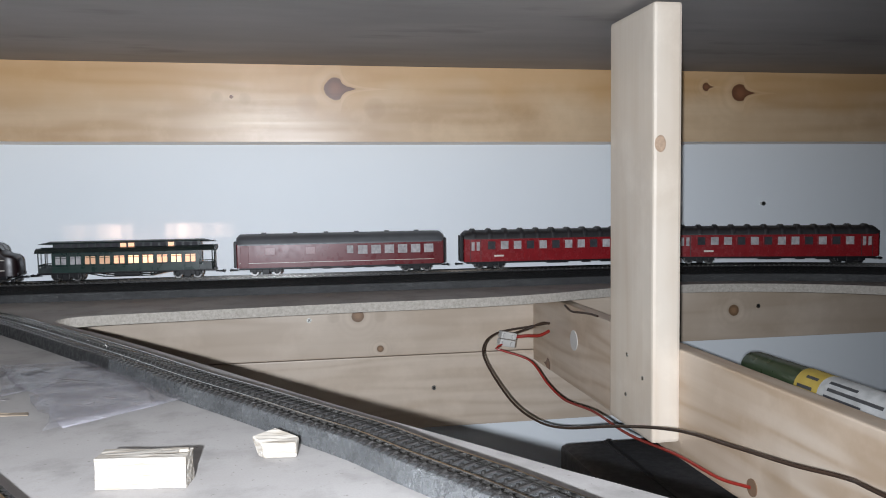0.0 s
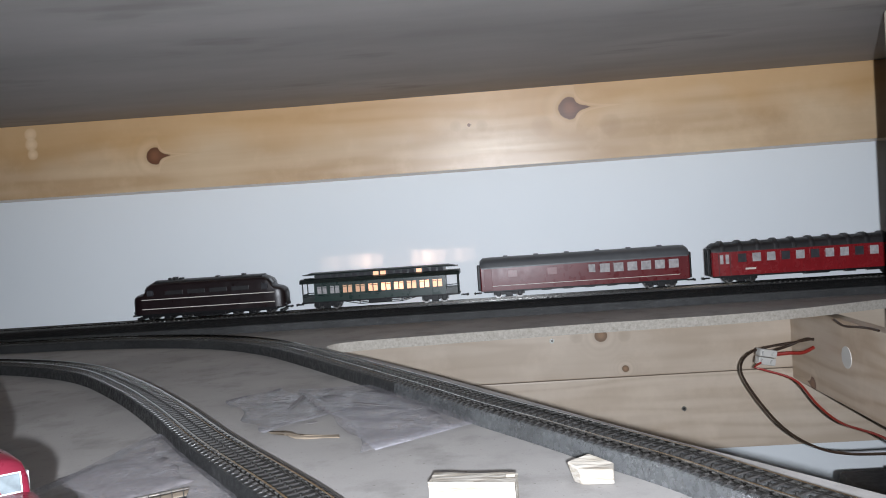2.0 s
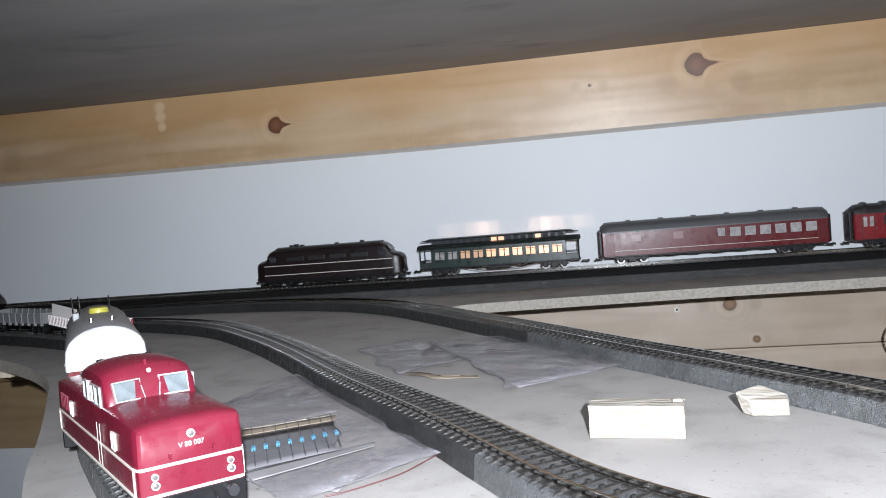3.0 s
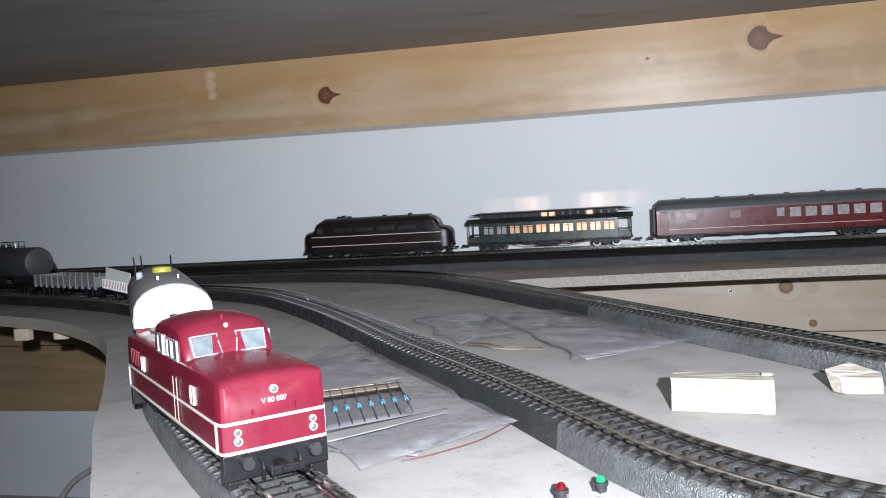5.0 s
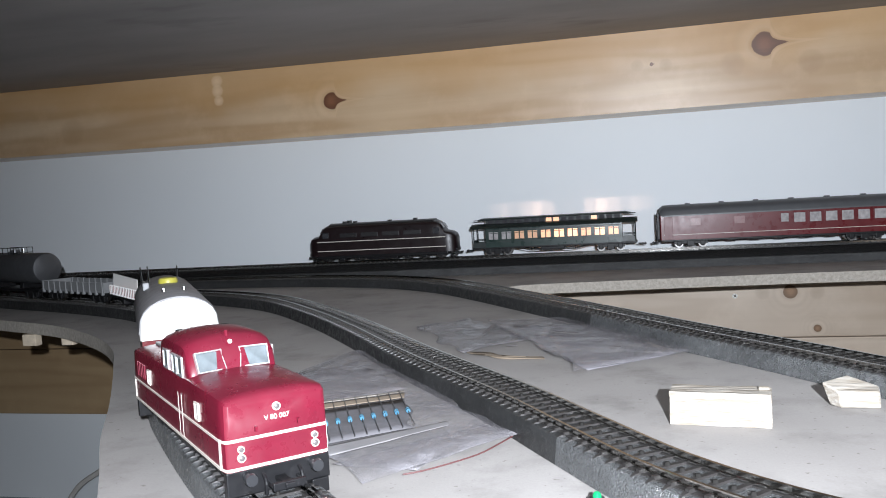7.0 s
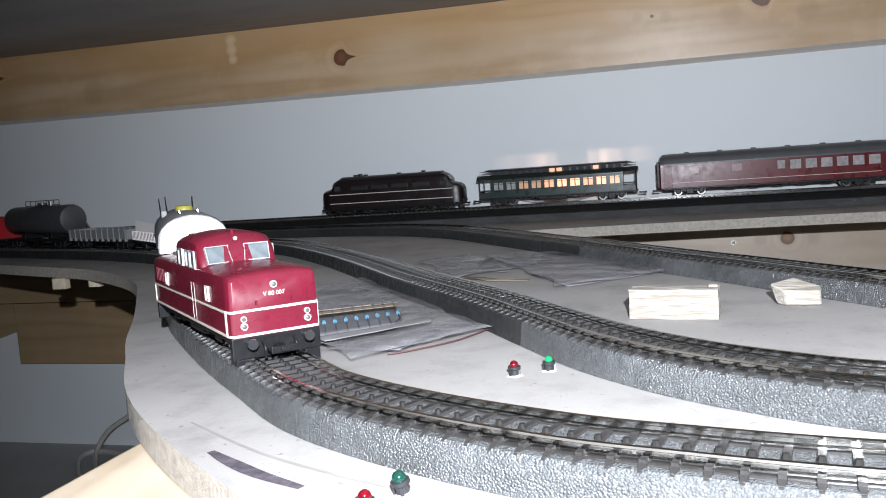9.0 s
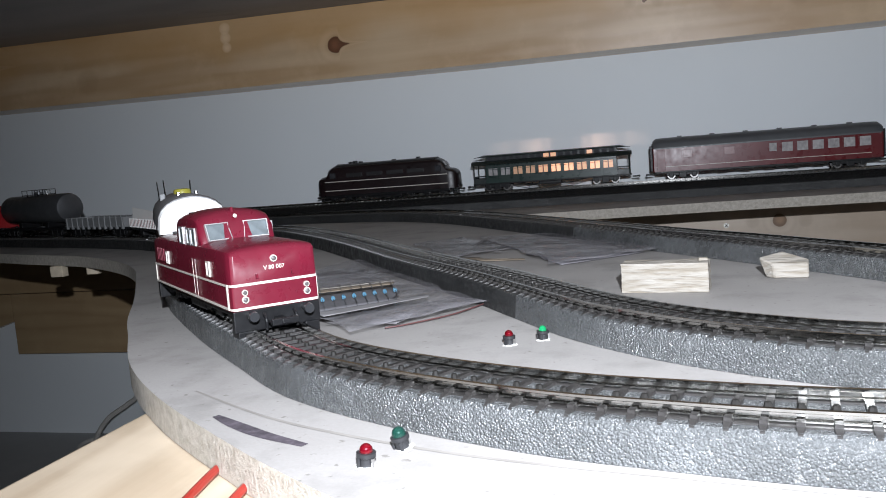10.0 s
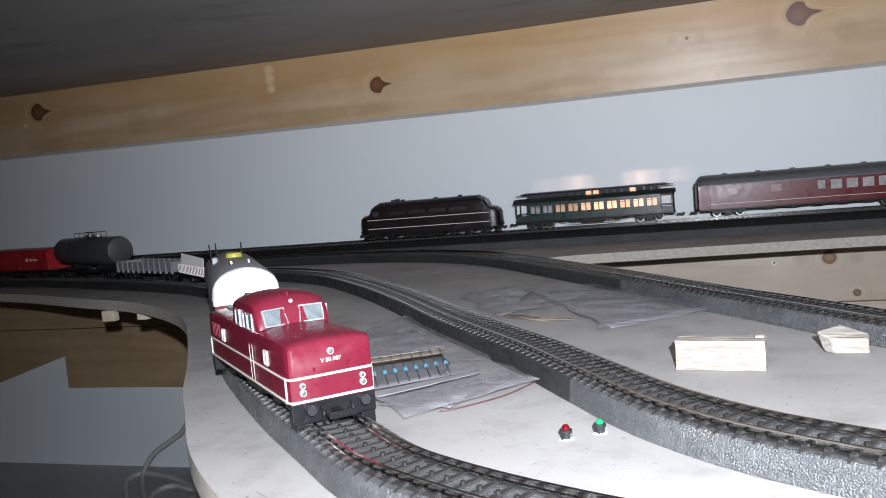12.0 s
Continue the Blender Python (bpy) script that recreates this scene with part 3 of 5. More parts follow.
term = thing("terminal_block", pose(0.279, 0.998, -0.064, 0, 12, 8), "milky plastic two-pole screw terminal on the wires", "terminal block")
bm = bmesh.new()
for s in (-1, 1):
    box(bm, (-0.011, -0.006, s * 0.005 - 0.0046), (0.011, 0.006, s * 0.005 + 0.0046), 0.0016)
part("housing", bm, M_CLEAR, term, "", True)
for x in (-0.006, 0.006):
    for s in (-1, 1):
        part("screw_tower", rod(bmesh.new(), (x, -0.0085, s * 0.005), (x, -0.004, s * 0.005), 0.0028, 0.0026, 14), M_CLEAR, term, "", True)

# ---- below and beyond the board ----
case = thing("equipment_case", Matrix.Translation((0.412, 0.80, FLOOR_Z)), "matt black case with rounded corners standing under the joist", "case")
part("shell", box(bmesh.new(), (-0.095, -0.14, 0), (0.16, 0.10, -0.175 - FLOOR_Z), 0.008), M_GREYDARK, case, "", True)
part("lid_rib", box(bmesh.new(), (-0.040, -0.135, -0.1752 - FLOOR_Z), (-0.034, 0.095, -0.1735 - FLOOR_Z), 0.0006), M_BLACK, case)
cab = thing("storage_box", Matrix.Translation((0.70, 0.54, FLOOR_Z)), "dark grey storage box standing beyond the joist", "box")
part("shell", box(bmesh.new(), (-0.325, -0.29, 0), (0.15, 0.03, -0.0425 - FLOOR_Z), 0.004), M_GREYDARK, cab, "", True)

M_BOTTLE = plain("dark_green_bottle_plastic", (0.030, 0.048, 0.022), 0.32)
M_YELLOW = plain("yellow_label", (0.40, 0.29, 0.06), 0.5)
M_LABEL = plain("white_label", (0.40, 0.40, 0.39), 0.5, 0, 0.2, 90)
bottle = thing("glue_bottle", Matrix.Translation((0.404, 0.502, -0.0281)) @ Matrix.Rotation(-math.pi / 2, 4, "X"), "dark green bottle with yellow and white label lying beyond the joist", "bottle")


def turned(bm, profile, sides=28, mat=0):
    """A body of revolution about z from (radius, z) pairs."""
    rings = [[(r * math.cos(a), r * math.sin(a), z) for a in (2 * math.pi * k / sides for k in range(sides))] for r, z in profile]
    return loft(bm, rings, True, mat)


part("cap", turned(bmesh.new(), [(0.0098, 0.127), (0.0122, 0.125), (0.0134, 0.119), (0.0139, 0.050), (0.0142, 0.046)]), M_BOTTLE, bottle, "", True)
part("band", turned(bmesh.new(), [(0.0144, 0.046), (0.0144, 0.018)]), M_YELLOW, bottle, "yellow printed band with dark bars", True)
part("body", turned(bmesh.new(), [(0.0143, 0.0179), (0.0144, 0.015), (0.0144, -0.090), (0.0130, -0.095)]), M_LABEL, bottle, "white label wrap", True)
for z0, z1, a0 in ((0.024, 0.042, 3.3), (0.022, 0.036, 3.9), (-0.03, 0.010, 3.2), (-0.05, 0.008, 3.6), (-0.02, 0.010, 4.0)):
    rings = [[(0.01455 * math.cos(a0 + 0.06 * i), 0.01455 * math.sin(a0 + 0.06 * i), z) for i in range(4)] for z in (z0, z1)]
    part("print_bar", loft(bmesh.new(), rings, False), M_GREYDARK, bottle)

# ---- small things on the board ----
def rough_block(name, outline, z0, z1, mat, jitter, seed):
    """A small piece of broken or sawn wood with uneven faces."""
    rng = random.Random(seed)
    bm = prism(bmesh.new(), outline, z0, z1)
    bmesh.ops.subdivide_edges(bm, edges=bm.edges, cuts=4, use_grid_fill=True)
    for v in bm.verts:
        low = v.co.z < z0 + 1e-5
        v.co += Vector((rng.uniform(-1, 1), rng.uniform(-1, 1), 0 if low else rng.uniform(-1, 1) * 0.6)) * jitter
    return part(name, bm, mat)


M_SAWN = material("fibrous_sawn_wood", (0.78, 0.72, 0.62), 0.85, 0, 0.2)
n = Nodes(M_SAWN)
fibre = n.noise(n.place((60, 400, 700)), 1.0, 4)
n.colour(n.ramp(fibre, [(0.36, (0.27, 0.235, 0.19)), (0.46, (0.33, 0.295, 0.25)), (0.66, (0.41, 0.38, 0.34))]))
n.bump(fibre, 0.9, 0.0012)
blk = rough_block("wood_offcut", [(-0.0765, 0.3480), (-0.0380, 0.3425), (-0.0362, 0.3555), (-0.0750, 0.3610)], 0.0002, 0.0138, M_SAWN, 0.00035, 3)
tagged(blk, "pale rough-sawn wood offcut lying on the board", "wood offcut")
bm = bmesh.new()
box(bm, (-0.0022, -0.0016, 0), (0.0020, 0.0016, 0.0018), 0.0006)
ob = part("splinter", bm, M_SAWN, blk)
ob.location = (-0.0395, 0.3515, 0.0133)
chip = bmesh.new()
lo = [(-0.0095, 0.3795, 0.0002), (-0.0060, 0.3745, 0.0002), (0.0090, 0.3730, 0.0002), (0.0098, 0.3800, 0.0002), (0.0000, 0.3850, 0.0002)]
hi = [(-0.0125, 0.3815, 0.0098), (-0.0070, 0.3750, 0.0072), (0.0088, 0.3738, 0.0074), (0.0105, 0.3815, 0.0080), (-0.0010, 0.3870, 0.0118)]
loft(chip, [lo, hi])
bmesh.ops.bevel(chip, geom=chip.edges[:], offset=0.0006, segments=1, affect="EDGES")
tagged(part("wood_chip", chip, M_SAWN), "small cream-coloured split wood chip on the board", "wood chip")

M_LED_R, M_LED_G = material("red_led_lens", (0.17, 0.003, 0.010), 0.12), material("green_led_lens", (0.01, 0.30, 0.11), 0.12)
M_LED_D = material("dark_green_led_lens", (0.012, 0.06, 0.045), 0.15)
for m in (M_LED_R, M_LED_G, M_LED_D):
    m.node_tree.nodes["Principled BSDF"].inputs["Transmission Weight"].default_value = 0.45
lit = M_LED_G.node_tree.nodes["Principled BSDF"]
lit.inputs["Emission Color"].default_value, lit.inputs["Emission Strength"].default_value = (0.02, 0.9, 0.35, 1), 0.35
M_CHROME = plain("bright_metal", (0.7, 0.7, 0.7), 0.15, 1.0)


def indicator(m, lens, label, wide=1.0):
    root = thing("indicator_led", m, label, "indicator LED", "indicator LEDs in the board")
    part("holder", turned(bmesh.new(), [(0.0017, 0.0001), (0.0017, 0.0022), (0.0023, 0.0025), (0.0023, 0.0035), (0.0016, 0.0036)], 18), M_BLACK, root, "black plastic holder", True)
    for a in (0.6, 2.2, 4.1):
        bm = box(bmesh.new(), (-0.0004, -0.0002, 0), (0.0004, 0.0003, 0.0024))
        ob = part("clip_leg", bm, M_CHROME if a == 4.1 else M_BLACK, root)
        ob.matrix_basis = Matrix.Rotation(a, 4, "Z") @ Matrix.Translation((0, 0.0020, 0))
    r = 0.00138 * wide
    part("lens", turned(bmesh.new(), [(r, 0.0034), (r, 0.0040)] + [(r * math.cos(a), 0.0040 + r * math.sin(a)) for a in (0.3, 0.6, 0.9, 1.2, 1.45)], 18), lens, root, "", True)
    # splash of pale glue at the foot
    bm = bmesh.new()
    rng = random.Random(int(m.translation.x * 1e5))
    turned(bm, [(0.0027, 0.00005), (0.0023, 0.0003), (0.0017, 0.0004)], 14)
    for v in bm.verts:
        v.co.x *= rng.uniform(0.8, 1.25)
        v.co.y *= rng.uniform(0.8, 1.2)
    part("glue_ring", bm, M_PAPER, root, "white glue round the foot", True)
    return root


indicator(pose(-0.1126, 0.2480, 0, 0, 0, 20), M_LED_R, "red indicator LED in a black holder, unlit", 1.1)
indicator(pose(-0.1013, 0.2552, 0, 0, 0, 50), M_LED_G, "green indicator LED in a black holder, glowing")
indicator(pose(-0.1251, 0.1310, 0, 0, 4, 10), M_LED_R, "red indicator LED in a black holder at the rim", 1.12)
indicator(pose(-0.1199, 0.1428, 0, -8, -10, 70), M_LED_D, "dark green indicator LED tilted in its black holder", 1.25)

# a felt pen stroke and a pencil line along the trackbed
def stroke(name, points, width, mat, label, z=0.00015):
    path = spline([(x, y, z) for x, y in points], 0.002)
    bm, rings = bmesh.new(), []
    count = len(path)
    for i, (p, d) in enumerate(path):
        s = Vector((d.y, -d.x, 0)).normalized()
        w = width * (0.35 + 0.65 * math.sin(math.pi * (0.12 + 0.82 * (1 - i / count)) ** 1.3))
        rings.append([p - s * w, p + s * w])
    loft(bm, rings, False)
    return tagged(part(name, bm, mat), label, "pen mark")


stroke("pen_mark", [(-0.184, 0.1656), (-0.174, 0.1585), (-0.161, 0.1505), (-0.146, 0.1435)], 0.0022, plain("faded_ink", (0.075, 0.062, 0.075), 0.8, 0, 0.5, 260), "faded black felt pen stroke on the board's rim")
stroke("pen_mark", [(-0.206, 0.1905), (-0.170, 0.1665), (-0.140, 0.1520), (-0.100, 0.1380), (-0.050, 0.1275), (0.0, 0.1180)], 0.0007, plain("faint_pencil", (0.27, 0.25, 0.23), 0.8), "faint pencil line beside the trackbed")

# ---- bags with parts ----
def film_plastic():
    """Thin clear polythene, milky where it is creased."""
    m = material("clear_bag_film", (0.37, 0.355, 0.375), 0.18)
    nn = Nodes(m)
    at = nn.place()
    crease = nn.noise(nn.place((1, 1, 1), shift=(0.2, 0.7, 0)), 55.0, 5, 0.62)
    alpha = nn.ramp(crease, [(0.40, (0.16,) * 3), (0.56, (0.40,) * 3), (0.66, (0.68,) * 3)])
    nn.link(alpha, nn.b.inputs["Alpha"])
    nn.bump(nn.noise(at, 120.0, 4, 0.6), 0.5, 0.0012)
    return m


M_FILM = film_plastic()


def sheet(name, outline, z, wave, mat, parent, label="", seed=1, cuts=14):
    """A thin crumpled sheet over an outline of four corners."""
    rng = random.Random(seed)
    a, b, c, d = (Vector((*p, 0)) for p in outline)
    bm = bmesh.new()
    rows = []
    for i in range(cuts + 1):
        u = i / cuts
        rows.append([])
        for j in range(cuts + 1):
            v = j / cuts
            p = a.lerp(b, u).lerp(d.lerp(c, u), v)
            h = 0.5 + 0.5 * noise.noise(Vector((p.x * 34 + seed, p.y * 34, seed * 3.1)))
            h2 = 0.5 + 0.5 * noise.noise(Vector((p.x * 110 + seed, p.y * 90, seed)))
            edge = 0.006 * noise.noise(Vector((p.x * 40, p.y * 40, seed + 9))) if i in (0, cuts) or j in (0, cuts) else 0
            rows[-1].append(bm.verts.new((p.x + edge, p.y + edge, z + wave * (h * 0.8 + h2 * 0.3))))
    for r, s in zip(rows, rows[1:]):
        for j in range(cuts):
            bm.faces.new((r[j], r[j + 1], s[j + 1], s[j]))
    bmesh.ops.recalc_face_normals(bm, faces=bm.faces)
    ob = part(name, bm, mat, parent, label, True)
    ob.modifiers.new("thickness", "SOLIDIFY").thickness = 0.0002
    return ob


M_CARD = plain("brown_card_strip", (0.30, 0.24, 0.18), 0.7, 0, 0.15, 120)
M_BROWNPAPER = plain("beige_paper_tape", (0.36, 0.325, 0.285), 0.7, 0, 0.12, 150)
M_BLUE = plain("blue_resistor_body", (0.04, 0.16, 0.25), 0.35)
M_GREYPAPER = plain("grey_printed_paper", (0.29, 0.265, 0.275), 0.7, 0, 0.25, 40)
M_REDZIP = plain("red_zip_line", (0.11, 0.040, 0.040), 0.5)
M_TRAY = plain("dark_grey_tape_backing", (0.150, 0.145, 0.155), 0.6, 0, 0.2, 70)
M_LEAD = plain("dull_lead_wire", (0.10, 0.10, 0.105), 0.5, 0.3)
M_SLIP = plain("white_slip", (0.25, 0.24, 0.245), 0.6, 0, 0.10, 60)
M_LEAFLET = plain("pale_printed_leaflet", (0.255, 0.243, 0.262), 0.55, 0, 0.12, 45)
M_FADED = plain("faded_print", (0.20, 0.185, 0.185), 0.7, 0, 0.3, 200)
bag = thing("parts_bag", Matrix.Identity(4), "clear zip bag with taped blue resistors lying on the board", "plastic bag", "bags of parts")
sheet("film", [(-0.270, 0.508), (-0.136, 0.323), (-0.178, 0.265), (-0.296, 0.375)], 0.0012, 0.0036, M_FILM, bag, "crumpled clear plastic film", 4)
sheet("paper_back", [(-0.262, 0.480), (-0.210, 0.408), (-0.240, 0.372), (-0.294, 0.425)], 0.0004, 0.0010, M_GREYPAPER, bag, "grey printed paper inside the bag", 6, 8)
first_lead, last_lead = (Vector((-0.2370, 0.3640, 0)), Vector((-0.2060, 0.2990, 0))), (Vector((-0.2040, 0.3840, 0)), Vector((-0.1780, 0.3230, 0)))
LEADS = 9


def lead_end(k, u):
    """A place on lead k of the taped row, u = 0 at its upper end and 1 at its lower."""
    w = (k - 1.0) / (LEADS - 2.0)
    return first_lead[0].lerp(last_lead[0], w).lerp(first_lead[1].lerp(last_lead[1], w), u)


for u0, u1, mat, z in ((-0.02, 0.02, M_BROWNPAPER, 0.0046), (0.03, 0.16, M_CARD, 0.0042), (0.17, 0.92, M_TRAY, 0.0036)):
    corners = [tuple(lead_end(k, u).xy) for k, u in ((-0.4, u0), (LEADS - 0.8, u0), (LEADS - 0.8, u1), (-0.4, u1))]
    sheet("tape_strip", corners, z, 0.0006, mat, bag, "brown paper tape that holds the leads", 11, 6)
for k in range(LEADS):
    p, q = lead_end(k, 0.0) + Vector((0, 0, 0.0056)), lead_end(k, 0.95) + Vector((0, 0, 0.0052))
    way = q - p
    bm = bmesh.new()
    rod(bm, p, q, 0.00022, None, 6, 1)
    mid = p + way * 0.60
    for t0, t1, r in ((-0.030, -0.013, 0.00095), (-0.013, 0.013, 0.00075), (0.013, 0.030, 0.00095)):
        rod(bm, mid + way * t0, mid + way * t1, r, None, 10, 0)
    part("resistor", bm, (M_BLUE, M_LEAD), bag, "blue metal-film resistor with wire leads", True)
tube([(-0.138, 0.327, 0.0012), (-0.143, 0.313, 0.0012), (-0.149, 0.300, 0.0012), (-0.163, 0.284, 0.0010), (-0.172, 0.278, 0.0008)], 0.0003, "zip_line", M_REDZIP, bag, "red zip line of the bag")
sheet("paper_slip", [(-0.206, 0.296), (-0.168, 0.331), (-0.165, 0.326), (-0.199, 0.286)], 0.0050, 0.0006, M_SLIP, bag, "white paper slip inside the bag", 9, 8)
sheet("film_flap", [(-0.200, 0.282), (-0.150, 0.336), (-0.139, 0.326), (-0.164, 0.280)], 0.0014, 0.0030, M_FILM, bag, "milky creased lower flap of the film", 31, 12)
bag2 = thing("parts_bag", Matrix.Identity(4), "crumpled clear bag with a creased paper leaflet on the board", "plastic bag", "bags of parts")
sheet("film", [(-0.205, 0.625), (-0.122, 0.630), (-0.060, 0.490), (-0.120, 0.440)], 0.0018, 0.0026, M_FILM, bag2, "crumpled clear plastic film", 14)
sheet("leaflet", [(-0.186, 0.606), (-0.124, 0.620), (-0.070, 0.492), (-0.117, 0.450)], 0.0005, 0.0009, M_LEAFLET, bag2, "pale lilac-grey creased leaflet", 15, 10)
sheet("card_header", [(-0.197, 0.506), (-0.147, 0.488), (-0.145, 0.480), (-0.194, 0.497)], 0.0006, 0.0006, M_CARD, bag2, "brown card header", 16, 6)
sheet("film_fold", [(-0.256, 0.602), (-0.222, 0.640), (-0.150, 0.560), (-0.196, 0.497)], 0.0008, 0.0024, M_FILM, bag2, "folded clear film", 17)
for a, b, r in (((-0.226, 0.586), (-0.196, 0.592), 0.0010), ((-0.196, 0.558), (-0.194, 0.632), 0.0014), ((-0.171, 0.514), (-0.165, 0.516), 0.0022), ((-0.150, 0.568), (-0.122, 0.552), 0.0022), ((-0.106, 0.508), (-0.100, 0.503), 0.0026)):
    p, q = Vector((*a, 0)), Vector((*b, 0))
    side = Vector((q.y - p.y, p.x - q.x, 0)).normalized() * r
    bm = bmesh.new()
    rings = []
    for k in range(7):
        c, w = p.lerp(q, k / 6), math.sin(math.pi * (0.12 + 0.76 * k / 6))
        rings.append([c - side * w + Vector((0, 0, 0.0030)), c + side * w + Vector((0, 0, 0.0030)), c + side * w + Vector((0, 0, 0.0032)), c - side * w + Vector((0, 0, 0.0032))])
    part("print_bar", loft(bm, rings), M_FADED, bag2)
# ---- rolling stock ----
M_MAROON = plain("satin_crimson_body", (0.132, 0.009, 0.022), 0.30, 0, 0.10, 90, 0.45)
M_CREAM = plain("cream_white_line", (0.66, 0.62, 0.55), 0.4, 0, 0.05)
M_SILVER = plain("silver_window_frame", (0.62, 0.62, 0.62), 0.3, 0.6)
M_GLASS = plain("smoked_window_glass", (0.13, 0.15, 0.16), 0.08, 0, 0.25, 200, 0.8)
M_DARKGLASS = plain("dark_window_glass", (0.05, 0.05, 0.055), 0.08, 0, 0.2, 200, 0.8)
M_LAMPGLASS = plain("grey_lamp_lens", (0.10, 0.09, 0.09), 0.45)
M_PALEGLASS = plain("pale_window_glass", (0.42, 0.40, 0.40), 0.12, 0, 0.3, 220, 0.8)
M_GEAR = plain("black_running_gear", (0.009, 0.009, 0.010), 0.40, 0, 0.2, 200, 0.25)
M_TYRE = plain("worn_wheel_tyre", (0.17, 0.165, 0.16), 0.3, 1.0)
M_MYBODY = plain("very_dark_maroon_body", (0.013, 0.007, 0.0078), 0.34, 0, 0.15, 60)
M_MYROOF = plain("sooty_black_roof", (0.018, 0.017, 0.018), 0.45, 0, 0.2, 80)
M_GREEN = plain("dark_green_coach_side", (0.008, 0.026, 0.021), 0.30, 0, 0.12, 60)
M_GREENROOF = plain("blackish_green_roof", (0.010, 0.017, 0.016), 0.4, 0, 0.15, 60)
M_WINE = plain("wine_red_coach_side", (0.120, 0.010, 0.013), 0.30, 0, 0.10, 60, 0.35)
M_RED = plain("signal_red_coach_side", (0.22, 0.012, 0.016), 0.26, 0, 0.10, 60)
M_BLIND = plain("frosted_pinkish_pane", (0.20, 0.075, 0.075), 0.3, 0, 0.2, 200)
M_GREYROOF = plain("satin_grey_roof", (0.075, 0.077, 0.082), 0.4, 0, 0.1, 80)
M_BLACKROOF = plain("ribbed_black_roof", (0.020, 0.018, 0.019), 0.5, 0, 0.2, 80)
M_TANK = plain("dull_silver_tank", (0.11, 0.113, 0.12), 0.38, 0.5, 0.12, 60)
M_SLATE = plain("slate_grey_roof", (0.17, 0.165, 0.17), 0.45, 0, 0.1, 60)
M_WHITE = plain("white_wagon_end", (0.82, 0.81, 0.78), 0.45, 0, 0.03)
M_YELLOWCAP = plain("yellow_hatch", (0.36, 0.33, 0.05), 0.4)
M_LOWGREY = plain("pale_grey_stakes", (0.24, 0.245, 0.25), 0.5, 0, 0.1)
M_CARGO = plain("bright_red_wagon", (0.40, 0.018, 0.024), 0.35)
M_BUFFER = plain("blackened_buffer_steel", (0.045, 0.046, 0.05), 0.28, 0.5)


def glowing(name, colour, power):
    m = material(name, (0.4, 0.3, 0.2), 0.3)
    b = m.node_tree.nodes["Principled BSDF"]
    b.inputs["Emission Color"].default_value, b.inputs["Emission Strength"].default_value = (*colour, 1), power
    return m


M_LITPANE = [glowing("lit_coach_window", (1.0, 0.47, 0.27), p) for p in (0.4, 1.2, 2.2)]


def section(x, w, z0, zs, zc, steps=6, swell=0.8):
    """A ring round a vehicle body: upright sides and a rounded top."""
    ring = [(x, -w, z0), (x, -w, z0 + (zs - z0) * 0.5), (x, -w * 0.985, zs)]
    for k in range(1, 2 * steps):
        a = math.pi * k / (2 * steps)
        ring.append((x, -w * 0.985 * math.cos(a), zs + (zc - zs) * math.sin(a) ** swell))
    return ring + [(x, w * 0.985, zs), (x, w, z0 + (zs - z0) * 0.5), (x, w, z0)]


def wheelset(parent, x, r, half=0.0083):
    for s in (-1, 1):
        bm = bmesh.new()
        rod(bm, (x, s * half - s * 0.0012, r), (x, s * half + s * 0.0012, r), r, r, 20, 0)
        rod(bm, (x, s * half + s * 0.0011, r), (x, s * half + s * 0.0016, r), r * 0.72, r * 0.66, 20, 1)
        part("wheel", bm, (M_TYRE, M_GEAR), parent, "", True)


def bogie(parent, x, r=0.0054, base=0.028, wide=0.0115, axles=2):
    bm = bmesh.new()
    for s in (-1, 1):
        box(bm, (x - base * 0.72, s * wide - 0.0009, r * 0.75), (x + base * 0.72, s * wide + 0.0009, r * 1.75), 0.0005)
        for k in range(axles):
            cx = x - base / 2 + base * k / (axles - 1)
            box(bm, (cx - 0.0026, s * wide - 0.0016, r * 0.45), (cx + 0.0026, s * wide + 0.0016, r * 1.5), 0.0006)
        box(bm, (x - 0.0045, s * wide - 0.0015, r * 0.3), (x + 0.0045, s * wide + 0.0015, r * 1.6), 0.0006)
    box(bm, (x - 0.006, -wide, r * 1.1), (x + 0.006, wide, r * 2.0))
    frame_ob = part("bogie", bm, M_GEAR, parent)
    for k in range(axles):
        wheelset(frame_ob, x - base / 2 + base * k / (axles - 1), r)
    return frame_ob


def coupling(parent, x, s, z=0.0062):
    bm = bmesh.new()
    box(bm, (min(x, x + s * 0.010), -0.0016, z - 0.0008), (max(x, x + s * 0.010), 0.0016, z + 0.0008), 0.0003)
    box(bm, (x + s * 0.0085 - 0.0008, -0.0052, z - 0.0012), (x + s * 0.0085 + 0.0008, 0.0052, z + 0.0012), 0.0003)
    for y in (-0.0050, 0.0050):
        rod(bm, (x + s * 0.002, y, z), (x + s * 0.0085, y, z), 0.0005, None, 6)
    part("coupling", bm, M_GEAR, parent)


def buffers(parent, x, s, z=0.0112, half=0.0100):
    for y in (-half, half):
        bm = bmesh.new()
        rod(bm, (x, y, z), (x + s * 0.0045, y, z), 0.0014, 0.0012, 12)
        rod(bm, (x + s * 0.0045, y, z), (x + s * 0.0056, y, z), 0.0020, 0.0018, 20)
        part("buffer", bm, M_BUFFER, parent, "", True)


